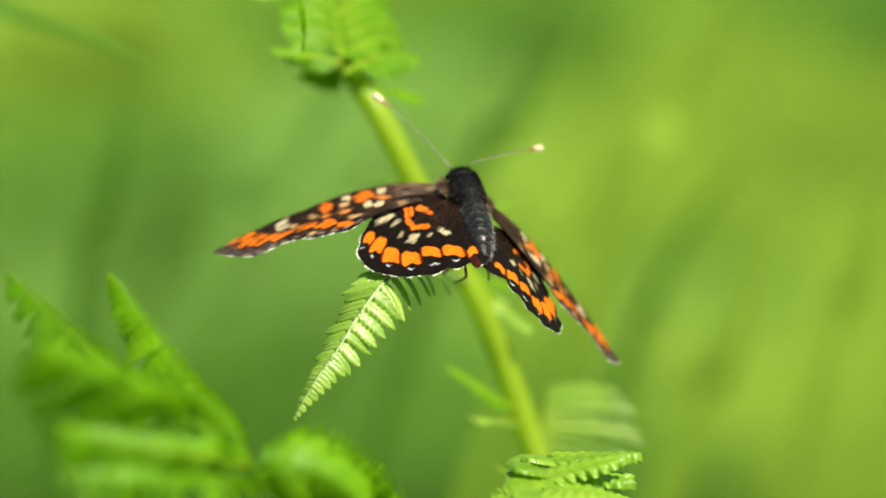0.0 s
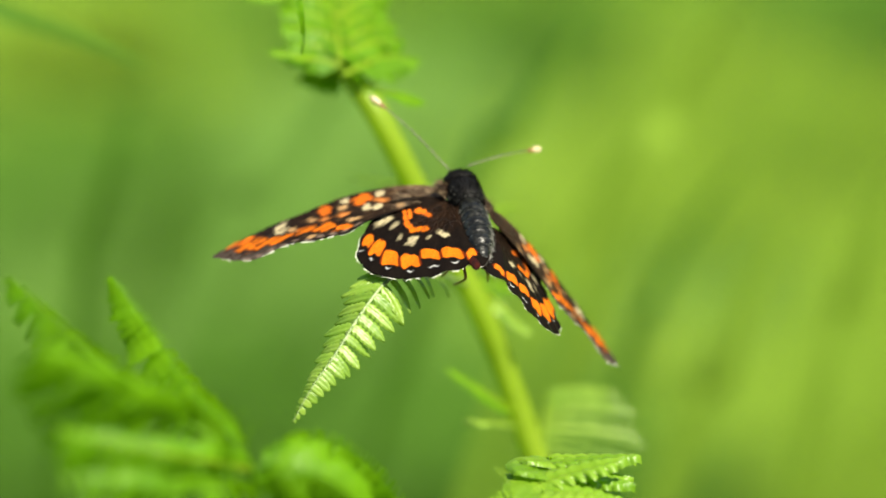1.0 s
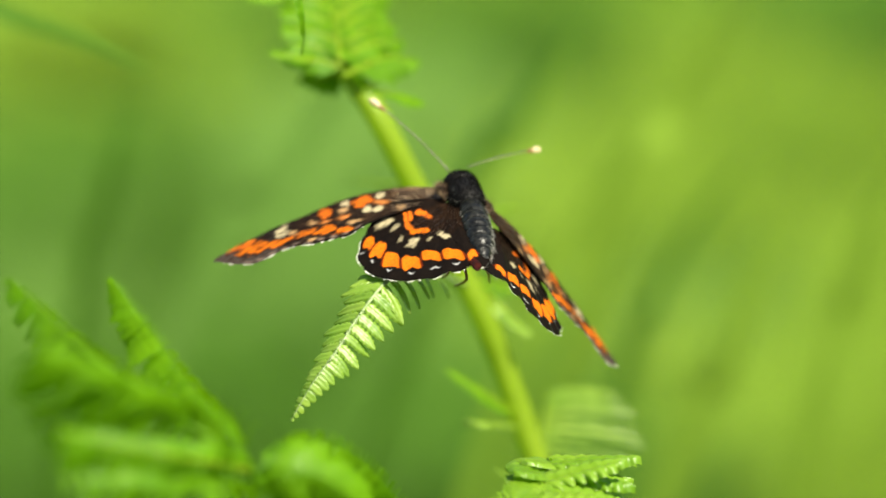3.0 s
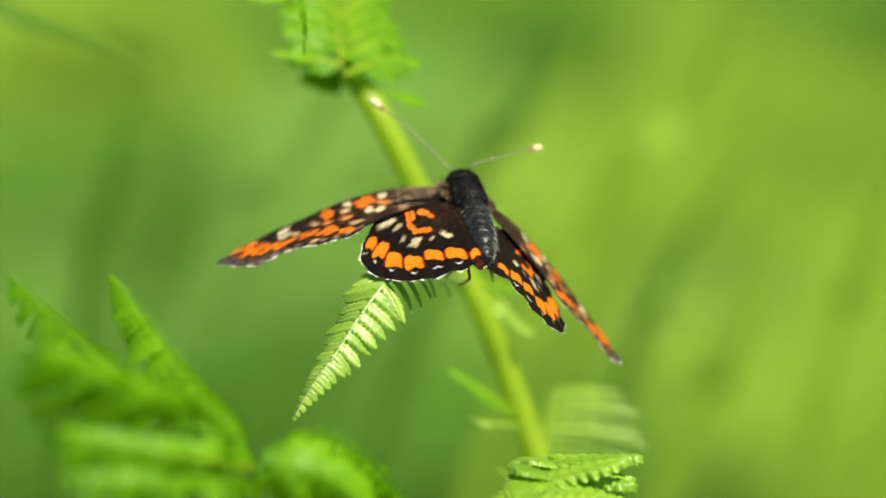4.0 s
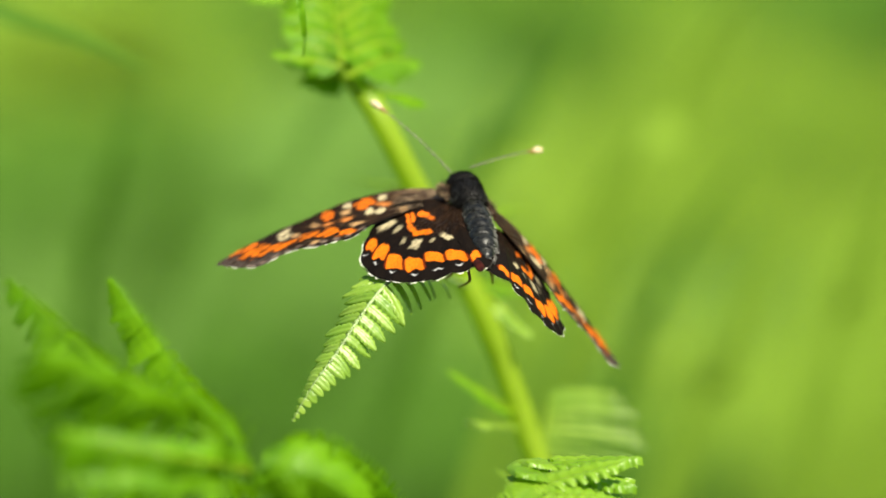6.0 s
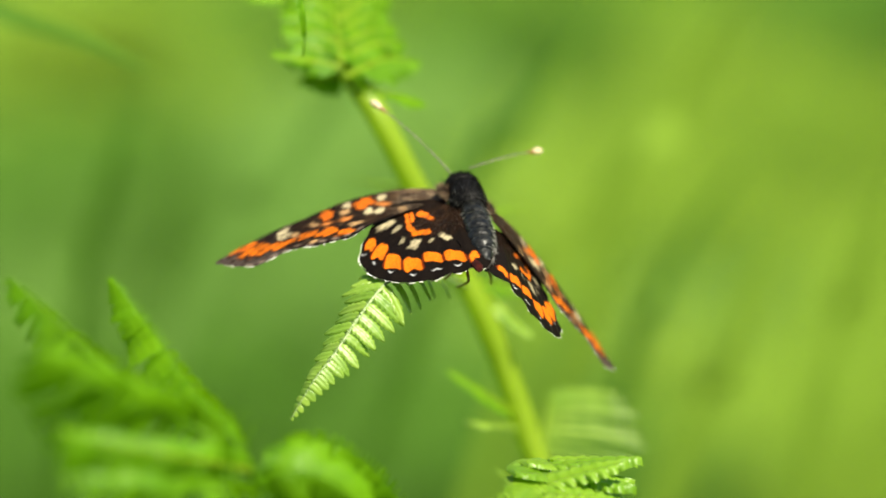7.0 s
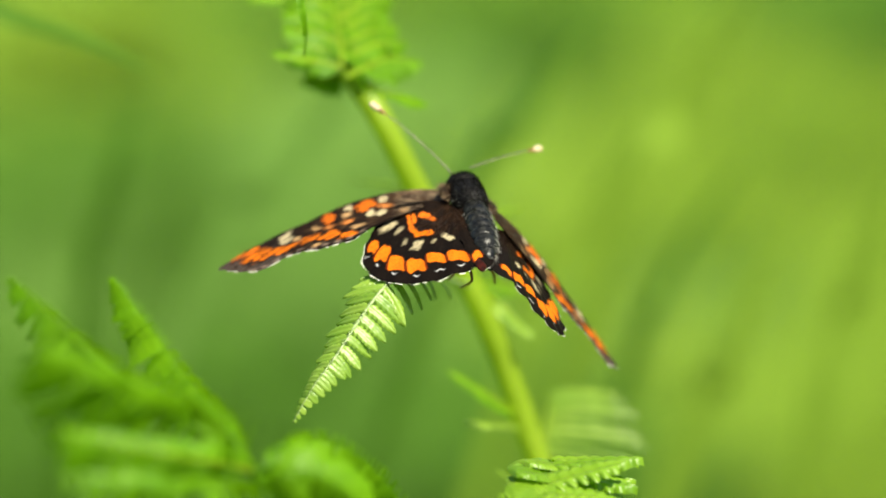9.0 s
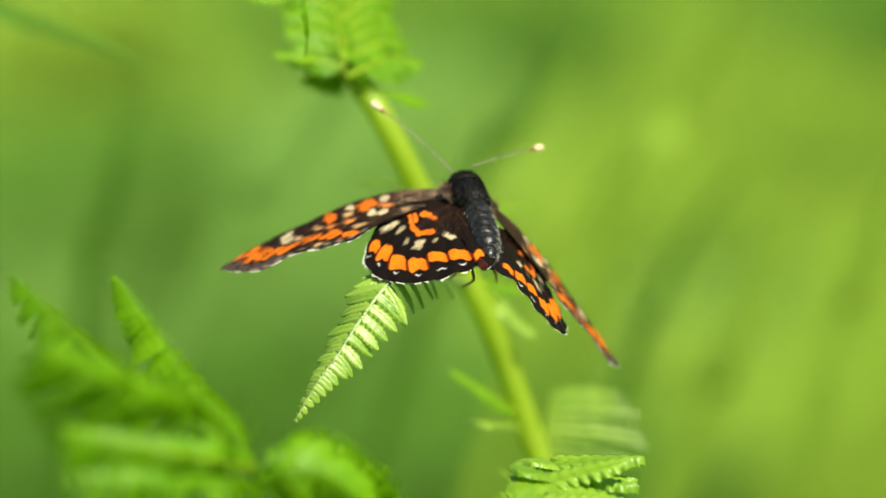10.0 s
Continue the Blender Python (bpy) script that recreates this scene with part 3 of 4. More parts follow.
def spline(table, x):
    xs, ys = zip(*table)
    m = np.gradient(np.array(ys, float), np.array(xs, float))
    x = np.clip(np.asarray(x, float), xs[0], xs[-1])
    k = np.clip(np.searchsorted(xs, x, side="right") - 1, 0, len(xs) - 2)
    x0, x1 = np.take(xs, k), np.take(xs, k + 1)
    h = x1 - x0
    q = (x - x0) / h
    return ((2 * q ** 3 - 3 * q ** 2 + 1) * np.take(ys, k) + (q ** 3 - 2 * q ** 2 + q) * h * np.take(m, k)
            + (-2 * q ** 3 + 3 * q ** 2) * np.take(ys, k + 1) + (q ** 3 - q ** 2) * h * np.take(m, k + 1))


def wobble(a, b, s, amount, shift=0.0):
    return amount * (np.sin(a * s + 1.7 * np.sin(b * s * 0.7 + shift)) + np.sin(b * s * 1.3 + 2.1 * np.sin(a * s * 0.6 + 1 + shift))) * 0.5


def lay(col, mask, rgb):
    """Lays a pigment over the pattern where mask (0 to 1) says."""
    m = np.clip(mask, 0, 1)[..., None]
    col[:] = col * (1 - m) + np.array(rgb) * m


def blot(a, b, ca, cb, ra, rb, turn, soft=0.30):
    """A rounded lozenge of scales with an uneven rim."""
    w = radians(turn)
    x, y = (a - ca) * math.cos(w) + (b - cb) * math.sin(w), -(a - ca) * math.sin(w) + (b - cb) * math.cos(w)
    d = (np.abs(x / ra) ** 3.4 + np.abs(y / rb) ** 3.4) ** (1 / 3.4) + wobble(a, b, 3.6, 0.32) + wobble(a, b, 9.0, 0.10, 3)
    return (1 - d) / soft + 0.5


# hindwing: radius of the rim by the angle from the span, in degrees and millimetres
HIND_RIM = [(-32, 6.5), (-15, 7.9), (0, 8.5), (10, 9.7), (20, 10.9), (27, 11.7), (36, 12.5), (45, 13.0), (57, 13.25), (66, 13.25), (76, 12.85), (84, 12.65), (92, 12.4), (100, 10.0), (112, 6.0)]
# the unfolded inner field of the wing that is turned away
HIND_FOLD = [(100, 11.1), (110, 10.2), (118, 8.9)]
HIND_VEINS = [18, 32, 45, 57, 67.5, 77, 87, 95]
# borders of the band cells: angle at 10 mm from the root and its growth for each millimetre
HIND_CELLS = [(15.0, 5.0), (25.0, 3.2), (36.0, 3.0), (48.0, 2.8), (60.7, 2.2), (73.0, 1.3), (85.5, 0.5), (92.6, 0.2)]
# band cell: inner and outer end and slant in millimetres
HIND_BAND = [(8.8, 10.2, 0.0), (8.6, 10.7, -0.1), (9.5, 11.6, 0.0), (9.65, 11.65, -0.1), (8.85, 10.55, 0.15), (9.15, 11.0, 0.4), (9.95, 11.3, -0.6)]
HIND_CREAM = [(6.95, 0.35, 0.87, 0.57, 35), (6.05, 1.9, 0.57, 0.29, 51), (6, 4.3, 0.55, 0.24, 65), (5.1, 5.7, 0.64, 0.46, 59), (3.45, 6.05, 0.33, 0.23, 50), (2, 6.25, 0.78, 0.31, 112)]
HIND_ORANGE = [(4.8, 0.8, 0.68, 0.18, 83), (4.3, 1, 0.95, 0.20, 82), (4.9, 2.55, 0.90, 0.27, 86), (4.7, 3.4, 0.63, 0.27, 101), (3.9, 4.15, 0.81, 0.47, 162), (3.4, 0.75, 0.59, 0.38, 101), (2.75, 1.7, 0.85, 0.31, 115)]
# forewing: front and rear rim across the span
FORE_FRONT = [(0, -0.6), (4.9, -2.9), (7.9, -3.5), (9.6, -3.8), (11.5, -3.6), (14.0, -3.25), (17.0, -3.2), (20.1, -2.7), (22.5, -1.7), (24.2, -0.7)]
FORE_REAR = [(0, 2.3), (3, 3.5), (6, 4.5), (8.1, 5.0), (9.6, 6.0), (10.5, 6.3), (12.0, 5.6), (13.2, 5.5), (14.6, 4.5), (16.7, 3.7), (18.2, 3.85), (19.5, 4.2), (20.9, 3.4), (23.3, 0.8), (24.2, -0.4)]
FORE_CREAM = [(16.9, -1.85, 0.99, 0.47, 43), (16.7, -0.35, 0.73, 0.47, 30), (10, -2.5, 0.69, 0.40, 82), (6.35, -1.7, 0.73, 0.46, 101), (7.85, 1.1, 0.77, 0.40, 91), (6.75, 1.7, 0.62, 0.52, 61)]
FORE_PALE = [(15.7, 0.35, 0.54, 0.41, 97), (10.25, -0.8, 0.56, 0.45, 3), (9.25, 3.1, 0.68, 0.38, 3), (4.4, 2.75, 0.99, 0.41, 92), (13.85, 3.95, 0.54, 0.32, 143), (13.6, -0.5, 0.63, 0.36, 132), (10.4, 1, 0.63, 0.45, 138), (12.3, 0.6, 0.63, 0.29, 148), (6.2, 0.2, 0.81, 0.50, 139)]
FORE_ORANGE = [(12.2, -1.6, 1.25, 0.62, 97), (8.15, -1.5, 1.2, 1.0, 105), (21.2, -1.55, 1.6, 0.68, 5), (20.2, -0.05, 1.6, 0.72, 8), (18.7, 1.2, 1.6, 0.72, 5), (16.9, 1.65, 1.2, 0.55, 12), (14.3, 1.6, 1.0, 0.62, 175), (12.35, 2.7, 1.05, 0.9, 126), (10.5, 4.5, 1.0, 0.62, 162)]


FORE_VEINS = [-16.0, -12.5, -9.0, -5.5, -2.2, 1.0, 4.5, 8.2, 12.0, 16.0, 20.3, 25.0, 30.5, 37.0]


def hind_colours(a, b, th, q):
    """Pattern of the hindwing at the points a, b with angle th and part q of the rim's radius."""
    col = np.tile(np.array(DARK), (*a.shape, 1)).astype(float)
    r = np.hypot(a, b)
    lay(col, 0.8 - np.hypot(a - 1.5, b - 2.5) / 5.5 + wobble(a, b, 2.5, 0.25), UMBER)
    lay(col, wobble(a, b, 3.1, 0.5, 1) - 0.15 - np.abs(q - 0.45) * 2, UMBER)
    edges = [t + g * np.clip(r - 10, -2.5, 3.2) for t, g in HIND_CELLS]
    for i, (lo, hi, slant) in enumerate(HIND_BAND):
        t0, t1 = edges[i] + 0.7, edges[i + 1] - 0.7
        mid = (th - (t0 + t1) / 2) / ((t1 - t0) / 2)
        hi2 = hi + slant * mid - 0.22 * np.cos(mid * 4.2) * (1 if i % 2 else 0.6) + wobble(a, b, 5, 0.08)
        lo2 = lo + slant * mid + 0.42 * np.abs(mid) ** 3 + wobble(a, b, 4, 0.12, 2)
        rim = np.minimum((r - lo2) / 0.16, (hi2 - r) / 0.16)
        m = np.minimum(np.minimum((th - t0) / 0.5, (t1 - th) / 0.5), rim)
        lay(col, np.minimum(rim, np.minimum((th - t0 + 1.2) / 0.5, (t1 + 1.2 - th) / 0.5)), RUST)
        lay(col, m, ORANGE)
        lay(col, np.clip(m, 0, 1) * np.clip(wobble(a, b, 6.0, 0.6, 2) - 0.1, 0, 1), DEEP)
    for i, row in enumerate(HIND_ORANGE):
        lay(col, blot(a, b, *row), ORANGE if i in (3, 4) else DEEP)
    for i, row in enumerate(HIND_CREAM):
        lay(col, (0.62 if i in (1, 2, 4) else 0.9) * np.clip(blot(a, b, *row, 0.7), 0, 1) * np.clip(0.8 + wobble(a, b, 7.0, 0.3), 0, 1), CREAM)
    for i, (x, y) in enumerate(((22.6, 10.9), (33.5, 11.3), (46.7, 12.0), (59.1, 12.3), (70.3, 11.75), (80.7, 11.7))):
        lay(col, (1.4 - np.hypot((th - x) / (1.6 + 0.7 * (i == 4)), (r - y - 0.12 * np.sin(th * 1.5)) / 0.10)) * 1.4, (0.42, 0.41, 0.40))
    return col


def fore_colours(a, b, v):
    col = np.tile(np.array(DARK), (*a.shape, 1)).astype(float)
    lay(col, 1.1 - np.hypot(a - 1, b - 1.5) / 8.5 + wobble(a, b, 2.0, 0.25), BROWN)
    lay(col, (wobble(a, b * 1.6, 1.9, 1.0, 1.3) - 0.4) * 1.2 * (a < 19), BROWN)
    lay(col, (0.9 - np.hypot((a - 3.2) / 3.4, (b + 1.6) / 1.0) + wobble(a, b, 3.0, 0.35)) * 1.1, TAN)
    lay(col, (wobble(a, b * 2.0, 2.6, 0.9, 4.0) - 0.5) * 0.9 * (a < 15), TAN)
    lay(col, np.clip((v - 0.62) * 5, 0, 1) * (a > 17.5) + np.clip(a - 22.6, 0, 1) + wobble(a, b, 5, 0.5) * (a > 17.5), GREY)
    for i, row in enumerate(FORE_ORANGE):
        m = blot(a, b, *row)
        lay(col, m, DEEP if i in (0, 1, 2) else ORANGE)
        lay(col, np.clip(m, 0, 1) * np.clip(wobble(a, b, 5.0, 0.7, i) - 0.15, 0, 1), DEEP)
    for i, row in enumerate(FORE_PALE):
        lay(col, blot(a, b, *row, 0.7) * 0.8, (0.46, 0.27, 0.12) if i in (3, 4, 5) else (0.55, 0.33, 0.15) if i < 3 else (0.58, 0.20, 0.05))
    for row in FORE_CREAM:
        lay(col, blot(a, b, *row, 0.4), CREAM)
    streak = 0.7 + wobble(a * 2.2, b * 0.5, 3.0, 0.8)
    lay(col, np.clip((v - 0.80) * 9, 0, 1) * np.clip((a - 16.5) / 2, 0, 1) * streak, GREY)
    lay(col, np.clip((a - 21.6 + 0.35 * b) / 0.8, 0, 1) * streak, GREY)
    lay(col, np.clip((v - 0.86) * 9, 0, 1) * np.clip((17.5 - a) / 2, 0, 1), DARK)
    th = np.degrees(np.arctan2(b, a + 2.0))
    for w in FORE_VEINS:
        lay(col, (1.0 - np.abs(th - w - 0.6 * np.sin(a * 0.5) - 0.16 * np.clip(a - 14, 0, None) ** 2) / 0.75) * 1.4, (0.020, 0.009, 0.005))
    for k in range(10):
        lay(col, (1 - np.hypot((a - (9.0 + 1.3 * k)) / 0.6, (v - 0.92 + 0.02 * math.sin(k * 2.7)) / 0.045)) * 0.9, (0.24, 0.17, 0.13))
    return col


def wing_object(name, parent, m, a, b, z, col, flip, label):
    n0, n1 = a.shape
    verts = np.stack([a, b, z * (-1 if flip else 1)], -1).reshape(-1, 3) * MM
    idx = np.arange(n0 * n1).reshape(n0, n1)
    quads = np.stack([idx[:-1, :-1], idx[1:, :-1], idx[1:, 1:], idx[:-1, 1:]], -1).reshape(-1, 4)
    me = bpy.data.meshes.new(name)
    me.from_pydata(verts.tolist(), [], quads.tolist())
    at_ = me.color_attributes.new("pigment", "FLOAT_COLOR", "POINT")
    rgba = np.concatenate([col.reshape(-1, 3), np.ones((n0 * n1, 1))], 1).astype(np.float32)
    at_.data.foreach_set("color", rgba.ravel())
    me.update()
    finish(me, WING)
    ob = part(name, me, parent, m, label)
    s = ob.modifiers.new("membrane", "SOLIDIFY")
    s.thickness, s.offset = 0.00004, -1 if not flip else 1
    return ob


def veins_z(th, veins, q, height=0.05):
    z = np.zeros_like(th)
    for w in veins:
        z += height * np.exp(-((th - w) / 0.9) ** 2) * (1 - 0.6 * q)
    return z


def fringe_object(name, wing, rim, out, gaps, flip, mat, seed, size=0.19):
    """Fine hair scales along the rim; gaps: which stretch of the rim is left bare."""
    rng = random.Random(seed)
    verts, faces = [], []
    for p, d, keep in zip(rim, out, gaps):
        if not keep:
            continue
        for _ in range(rng.choice((0, 1, 1, 2, 2))):
            l = size * rng.uniform(0.5, 1.3)
            w = 0.042 * rng.uniform(0.6, 1.3)
            dd = Vector((d[0] + rng.uniform(-.25, .25), d[1] + rng.uniform(-.25, .25), rng.uniform(-.2, .2))).normalized()
            s = dd.cross(Vector((0, 0, 1))).normalized()
            c = Vector((p[0], p[1], p[2] * (-1 if flip else 1)))
            k = len(verts)
            verts += [(c - s * w) * MM, (c + s * w) * MM, (c + dd * l + s * w * 0.6) * MM, (c + dd * l - s * w * 0.6) * MM]
            faces.append((k, k + 1, k + 2, k + 3))
    return part(name, mesh(name, verts, faces, mat), wing)


def root_hair(wing, A, B, Z, where, flip, count, seed, flow, mat):
    """Silky brown hair that lies over a wing's root and runs outwards."""
    rng = random.Random(seed)
    pool = np.argwhere(where)
    sign = -1 if flip else 1
    verts, faces = [], []
    for _ in range(count):
        i, j = pool[rng.randrange(len(pool))]
        a, b = A[i, j], B[i, j]
        f = flow(a, b)
        d = Vector((f[0], f[1], 0)).normalized() + Vector((rng.uniform(-.2, .2), rng.uniform(-.2, .2), sign * rng.uniform(0.05, 0.35)))
        p = Vector((a, b, Z[i, j] * sign + 0.02 * sign))
        s = d.cross(Vector((0, 0, 1))).normalized() * 0.028
        k = len(verts)
        verts += [(p - s) * MM, (p + s) * MM, (p + d * rng.uniform(0.6, 1.7)) * MM]
        faces.append((k, k + 1, k + 2))
    part("hair", mesh("hair", verts, faces, mat, False), wing, label="silky brown hair")


def hindwing(parent, m, flip, label):
    th = np.linspace(-32, 118 if flip else 112, 240)
    q = np.linspace(0.04, 1.0, 130)
    TH, Q = np.meshgrid(th, q, indexing="ij")
    R = spline(HIND_RIM[:-2] + HIND_FOLD if flip else HIND_RIM, TH)
    scallop = np.zeros_like(TH)
    for i in range(len(HIND_VEINS) - 1):
        t0, t1 = HIND_VEINS[i], HIND_VEINS[i + 1]
        f = (TH - t0) / (t1 - t0)
        scallop += np.where((f >= 0) & (f < 1), 0.28 * np.sin(np.pi * np.clip(f, 0, 1)) ** 0.7, 0)
    R = R + scallop * Q ** 4
    A, B = R * Q * np.cos(np.radians(TH)), R * Q * np.sin(np.radians(TH))
    Z = veins_z(TH, HIND_VEINS, Q) + 0.25 * np.sin(np.pi * Q) - 0.10 * np.cos((TH - 7) / 12.5 * 2 * np.pi) * Q ** 2 + np.clip((TH - 86) / 24, 0, 1) * -2.4 * Q
    ob = wing_object("hindwing", parent, m, A, B, Z, hind_colours(A, B, TH, Q), flip, label)
    root_hair(ob, A, B, Z, (TH > 30) & (Q < 0.42), flip, 420, 51, lambda a, b: (a, b), HAIR_DARK)
    rim = [(A[i, -1], B[i, -1], Z[i, -1]) for i in range(0, 240)]
    out = [(math.cos(radians(w)), math.sin(radians(w))) for w in th]
    near = [min(abs(w - v) for v in HIND_VEINS) for w in th]
    white = [(d > 2.4 or w < 29) and 9 < w < 96 for d, w in zip(near, th)]
    fringe_object("fringe", ob, rim, out, white, flip, FRINGE, 31)
    fringe_object("fringe_tuft", ob, rim, out, [not k and 5 < w < 100 for k, w in zip(white, th)], flip, FRINGE_DARK, 32, 0.22)
    return ob


def forewing(parent, m, flip, bend, label):
    a = np.linspace(0, 24.2, 260)
    v = np.linspace(0, 1, 110)
    A, V = np.meshgrid(a, v, indexing="ij")
    lo, hi = spline(FORE_FRONT, A), spline(FORE_REAR, A)
    hi = hi + 0.16 * np.abs(np.sin(np.pi * (A - 9.0) / 2.1)) * (A > 9)
    B = lo + (hi - lo) * V
    TH = np.degrees(np.arctan2(B, A + 2.0))
    Z = bend * spline([(0, 0), (2.3, 0.5), (4.7, 0.77), (10.3, 0.87), (16.1, 0.53), (19.8, 0.2), (24.0, 0)], A) + veins_z(TH, FORE_VEINS, np.zeros_like(TH), 0.05)
    ob = wing_object("forewing", parent, m, A, B, Z, fore_colours(A, B, V), flip, label)
    root_hair(ob, A, B, Z, A < 4.6, flip, 320, 52, lambda a, b: (1.0, 0.35 * b / 5), HAIR_DARK if flip else HAIR)
    rows = [i for i in range(260) if a[i] > 8.5]
    rim = [(A[i, -1], B[i, -1], Z[i, -1]) for i in rows]
    out = [(0.25 + 0.75 * max(0, (a[i] - 19) / 5), 1.0 - max(0, (a[i] - 19) / 6)) for i in rows]
    white = [abs(math.sin(math.pi * (a[i] - 9.0) / 2.1)) > (0.45 if a[i] < 19 else 0.7) or (flip and a[i] > 22.6) for i in rows]
    fringe_object("fringe", ob, rim, out, white, flip, FRINGE, 33, 0.21)
    fringe_object("fringe_tuft", ob, rim, out, [not k for k in white], flip, FRINGE_DARK, 34, 0.20)
    return ob


def axes(s, c):
    """A turn whose x lies along s and y near c."""
    s = Vector(s).normalized()
    c = Vector(c)
    c = (c - c.dot(s) * s).normalized()
    n = s.cross(c)
    return Matrix(((s.x, c.x, n.x), (s.y, c.y, n.y), (s.z, c.z, n.z))).to_4x4()


def lathe(rings, sides, wave=None):
    """Closed body of rings (y, x radius, z radius, z shift) along -y or +y."""
    verts, faces = [], []
    for y, rx, rz, zc, *xc in rings:
        for k in range(sides):
            w = 2 * math.pi * k / sides
            verts.append(Vector((rx * math.cos(w) + (xc[0] if xc else 0), y, zc + rz * math.sin(w))) * MM)
    for i in range(len(rings) - 1):
        for k in range(sides):
            j = (k + 1) % sides
            faces.append((i * sides + k, i * sides + j, (i + 1) * sides + j, (i + 1) * sides + k))
    faces.append(tuple(range(sides)))
    faces.append(tuple(range(len(verts) - sides, len(verts)))[::-1])
    return verts, faces


def hairs(me_verts, me_faces, centre, count, length, lean, mat, name, parent, seed, keep=None, thick=0.025):
    """Fine bristles that grow out of a body part."""
    rng = random.Random(seed)
    verts, faces = [], []
    pool = [f for f in me_faces if len(f) == 4 and (keep is None or keep(me_verts[f[0]]))]
    for _ in range(count):
        c = [me_verts[k] for k in rng.choice(pool)]
        p = c[0].lerp(c[1], rng.random()).lerp(c[3].lerp(c[2], rng.random()), rng.random())
        o = (p - centre(p)).normalized()
        d = (o + Vector(lean) + Vector((rng.uniform(-.35, .35), rng.uniform(-.35, .35), rng.uniform(-.35, .35)))).normalized()
        l = length * rng.uniform(0.5, 1.2) * MM
        s = d.cross(Vector((rng.uniform(-1, 1), rng.uniform(-1, 1), rng.uniform(-1, 1)))).normalized() * thick * MM
        r = d.cross(s).normalized() * thick * MM
        k = len(verts)
        verts += [p - s, p + s * 0.5 + r, p + s * 0.5 - r, p + d * l]
        faces += [(k, k + 1, k + 3), (k + 1, k + 2, k + 3), (k + 2, k, k + 3)]
    return part(name, mesh(name, verts, faces, mat, False), parent)


BODY_D = Vector((-0.13, 0.52, -0.845)).normalized()
BODY_L = Vector((0.942, -0.239, -0.236))
BODY_L = (BODY_L - BODY_L.dot(BODY_D) * BODY_D).normalized()
BODY_N = BODY_L.cross(BODY_D)
BODY = Matrix(((BODY_L.x, BODY_D.x, BODY_N.x), (BODY_L.y, BODY_D.y, BODY_N.y), (BODY_L.z, BODY_D.z, BODY_N.z))).to_4x4()
THORAX = STAGE.inverted() @ at(2.5, 4.7, -7.8)


def seat(point):
    """A stage point in the butterfly's own space."""
    return BODY.inverted() @ ((STAGE.inverted() @ point) - THORAX)


def wing_pose(base, s, c):
    return Matrix.Translation(seat(base)) @ BODY.inverted() @ axes(s, c)


def build_butterfly():
    thing = new("butterfly")
    thing.matrix_world = STAGE @ Matrix.Translation(THORAX) @ BODY
    tagged(thing, "orange, black and cream chequered butterfly with open wings", "butterfly")
    # body
    tv, tf = lathe([(-1.55, 0.72, 0.70, 0.1), (-1.3, 1.40, 1.31, 0.1), (-0.7, 1.68, 1.60, 0.1, -0.05), (0.2, 1.76, 1.66, 0.1, -0.1), (1.2, 1.74, 1.62, 0.05, -0.1), (2.0, 1.64, 1.52, 0.05, -0.1), (2.6, 1.30, 1.2, 0), (2.9, 0.7, 0.65, 0)], 28)
    part("thorax", mesh("thorax", tv, tf, BLACK), thing, label="black furry thorax")
    hv, hf = lathe([(1.9, 0.9, 0.8, 0.1), (2.3, 1.58, 1.45, 0.1, -0.15), (2.9, 1.66, 1.46, 0.12, -0.2), (3.4, 1.54, 1.30, 0.12, -0.25), (3.85, 1.15, 0.95, 0.1, -0.2), (4.1, 0.42, 0.36, 0.05, -0.2)], 24)
    head = part("head", mesh("head", hv, hf, BLACK), thing, label="black furry head")
    for sx in (-1, 1):
        ev, ef = lathe([(-0.6, 0.11, 0.11, 0), (-0.5, 0.40, 0.39, 0), (-0.2, 0.67, 0.65, 0), (0.1, 0.71, 0.69, 0), (0.4, 0.52, 0.50, 0), (0.6, 0.11, 0.11, 0)], 16)
        part("eye", mesh("eye", ev, ef, BLACK), head, pose((sx * 1.2 - 0.15) * MM, 3.0 * MM, 0.15 * MM))
    rings = []
    for i in range(57):
        q = i / 56
        seg = abs(math.sin(math.pi * (q * 8)))
        r = (1.02 + 0.58 * math.sin(math.pi * min(1, q * 0.95 + 0.12))) * (1 - 0.72 * max(0, q - 0.7) / 0.3) * (0.86 + 0.15 * seg ** 0.6 + 0.03 * math.sin(i * 2.3))
        rings.append((-0.9 - 10.5 * q, r * 0.89, r * 0.86, 0.1 - 0.8 * q * q, 0.2 + 0.45 * q))
    av, af = lathe(rings, 28)
    part("abdomen", mesh("abdomen", av, af, GLOSSY), thing, label="glossy black segmented abdomen with grey hair rings")
    mid = lambda p: Vector((0, p.y * 0.9, 0))
    hairs(tv, tf, mid, 3200, 0.35, (0, -0.5, 0.1), FUR, "fur", thing, 41)
    hairs(tv, tf, mid, 200, 0.6, (0, -0.8, 0.1), FUR_GREY, "fur", thing, 42, lambda v: v.y < 0)
    hairs(hv, hf, lambda p: Vector((0, 3.0 * MM, 0.1 * MM)), 2000, 0.28, (0, 0, 0.1), FUR, "fur", thing, 43)
    hairs(av, af, lambda p: Vector((0, p.y, 0)), 700, 0.3, (0, -1.6, 0), FUR, "fur", thing, 44)
    hairs(av, af, lambda p: Vector((0, p.y, 0)), 800, 0.45, (0, -1.4, 0.1), FUR_GREY, "fur", thing, 45, lambda v: abs(math.sin(math.pi * 8 * (-0.9 - v.y / MM) / 10.5)) < 0.35 or (v.y > -5 * MM and math.sin(v.y * 2900 + v.x * 2300) > 0.3), 0.035)
    # stands in for the hindwing's inner margin, its shade put into dark red
    margin_seat = seat(at(3.5, -1.6, 2.9))
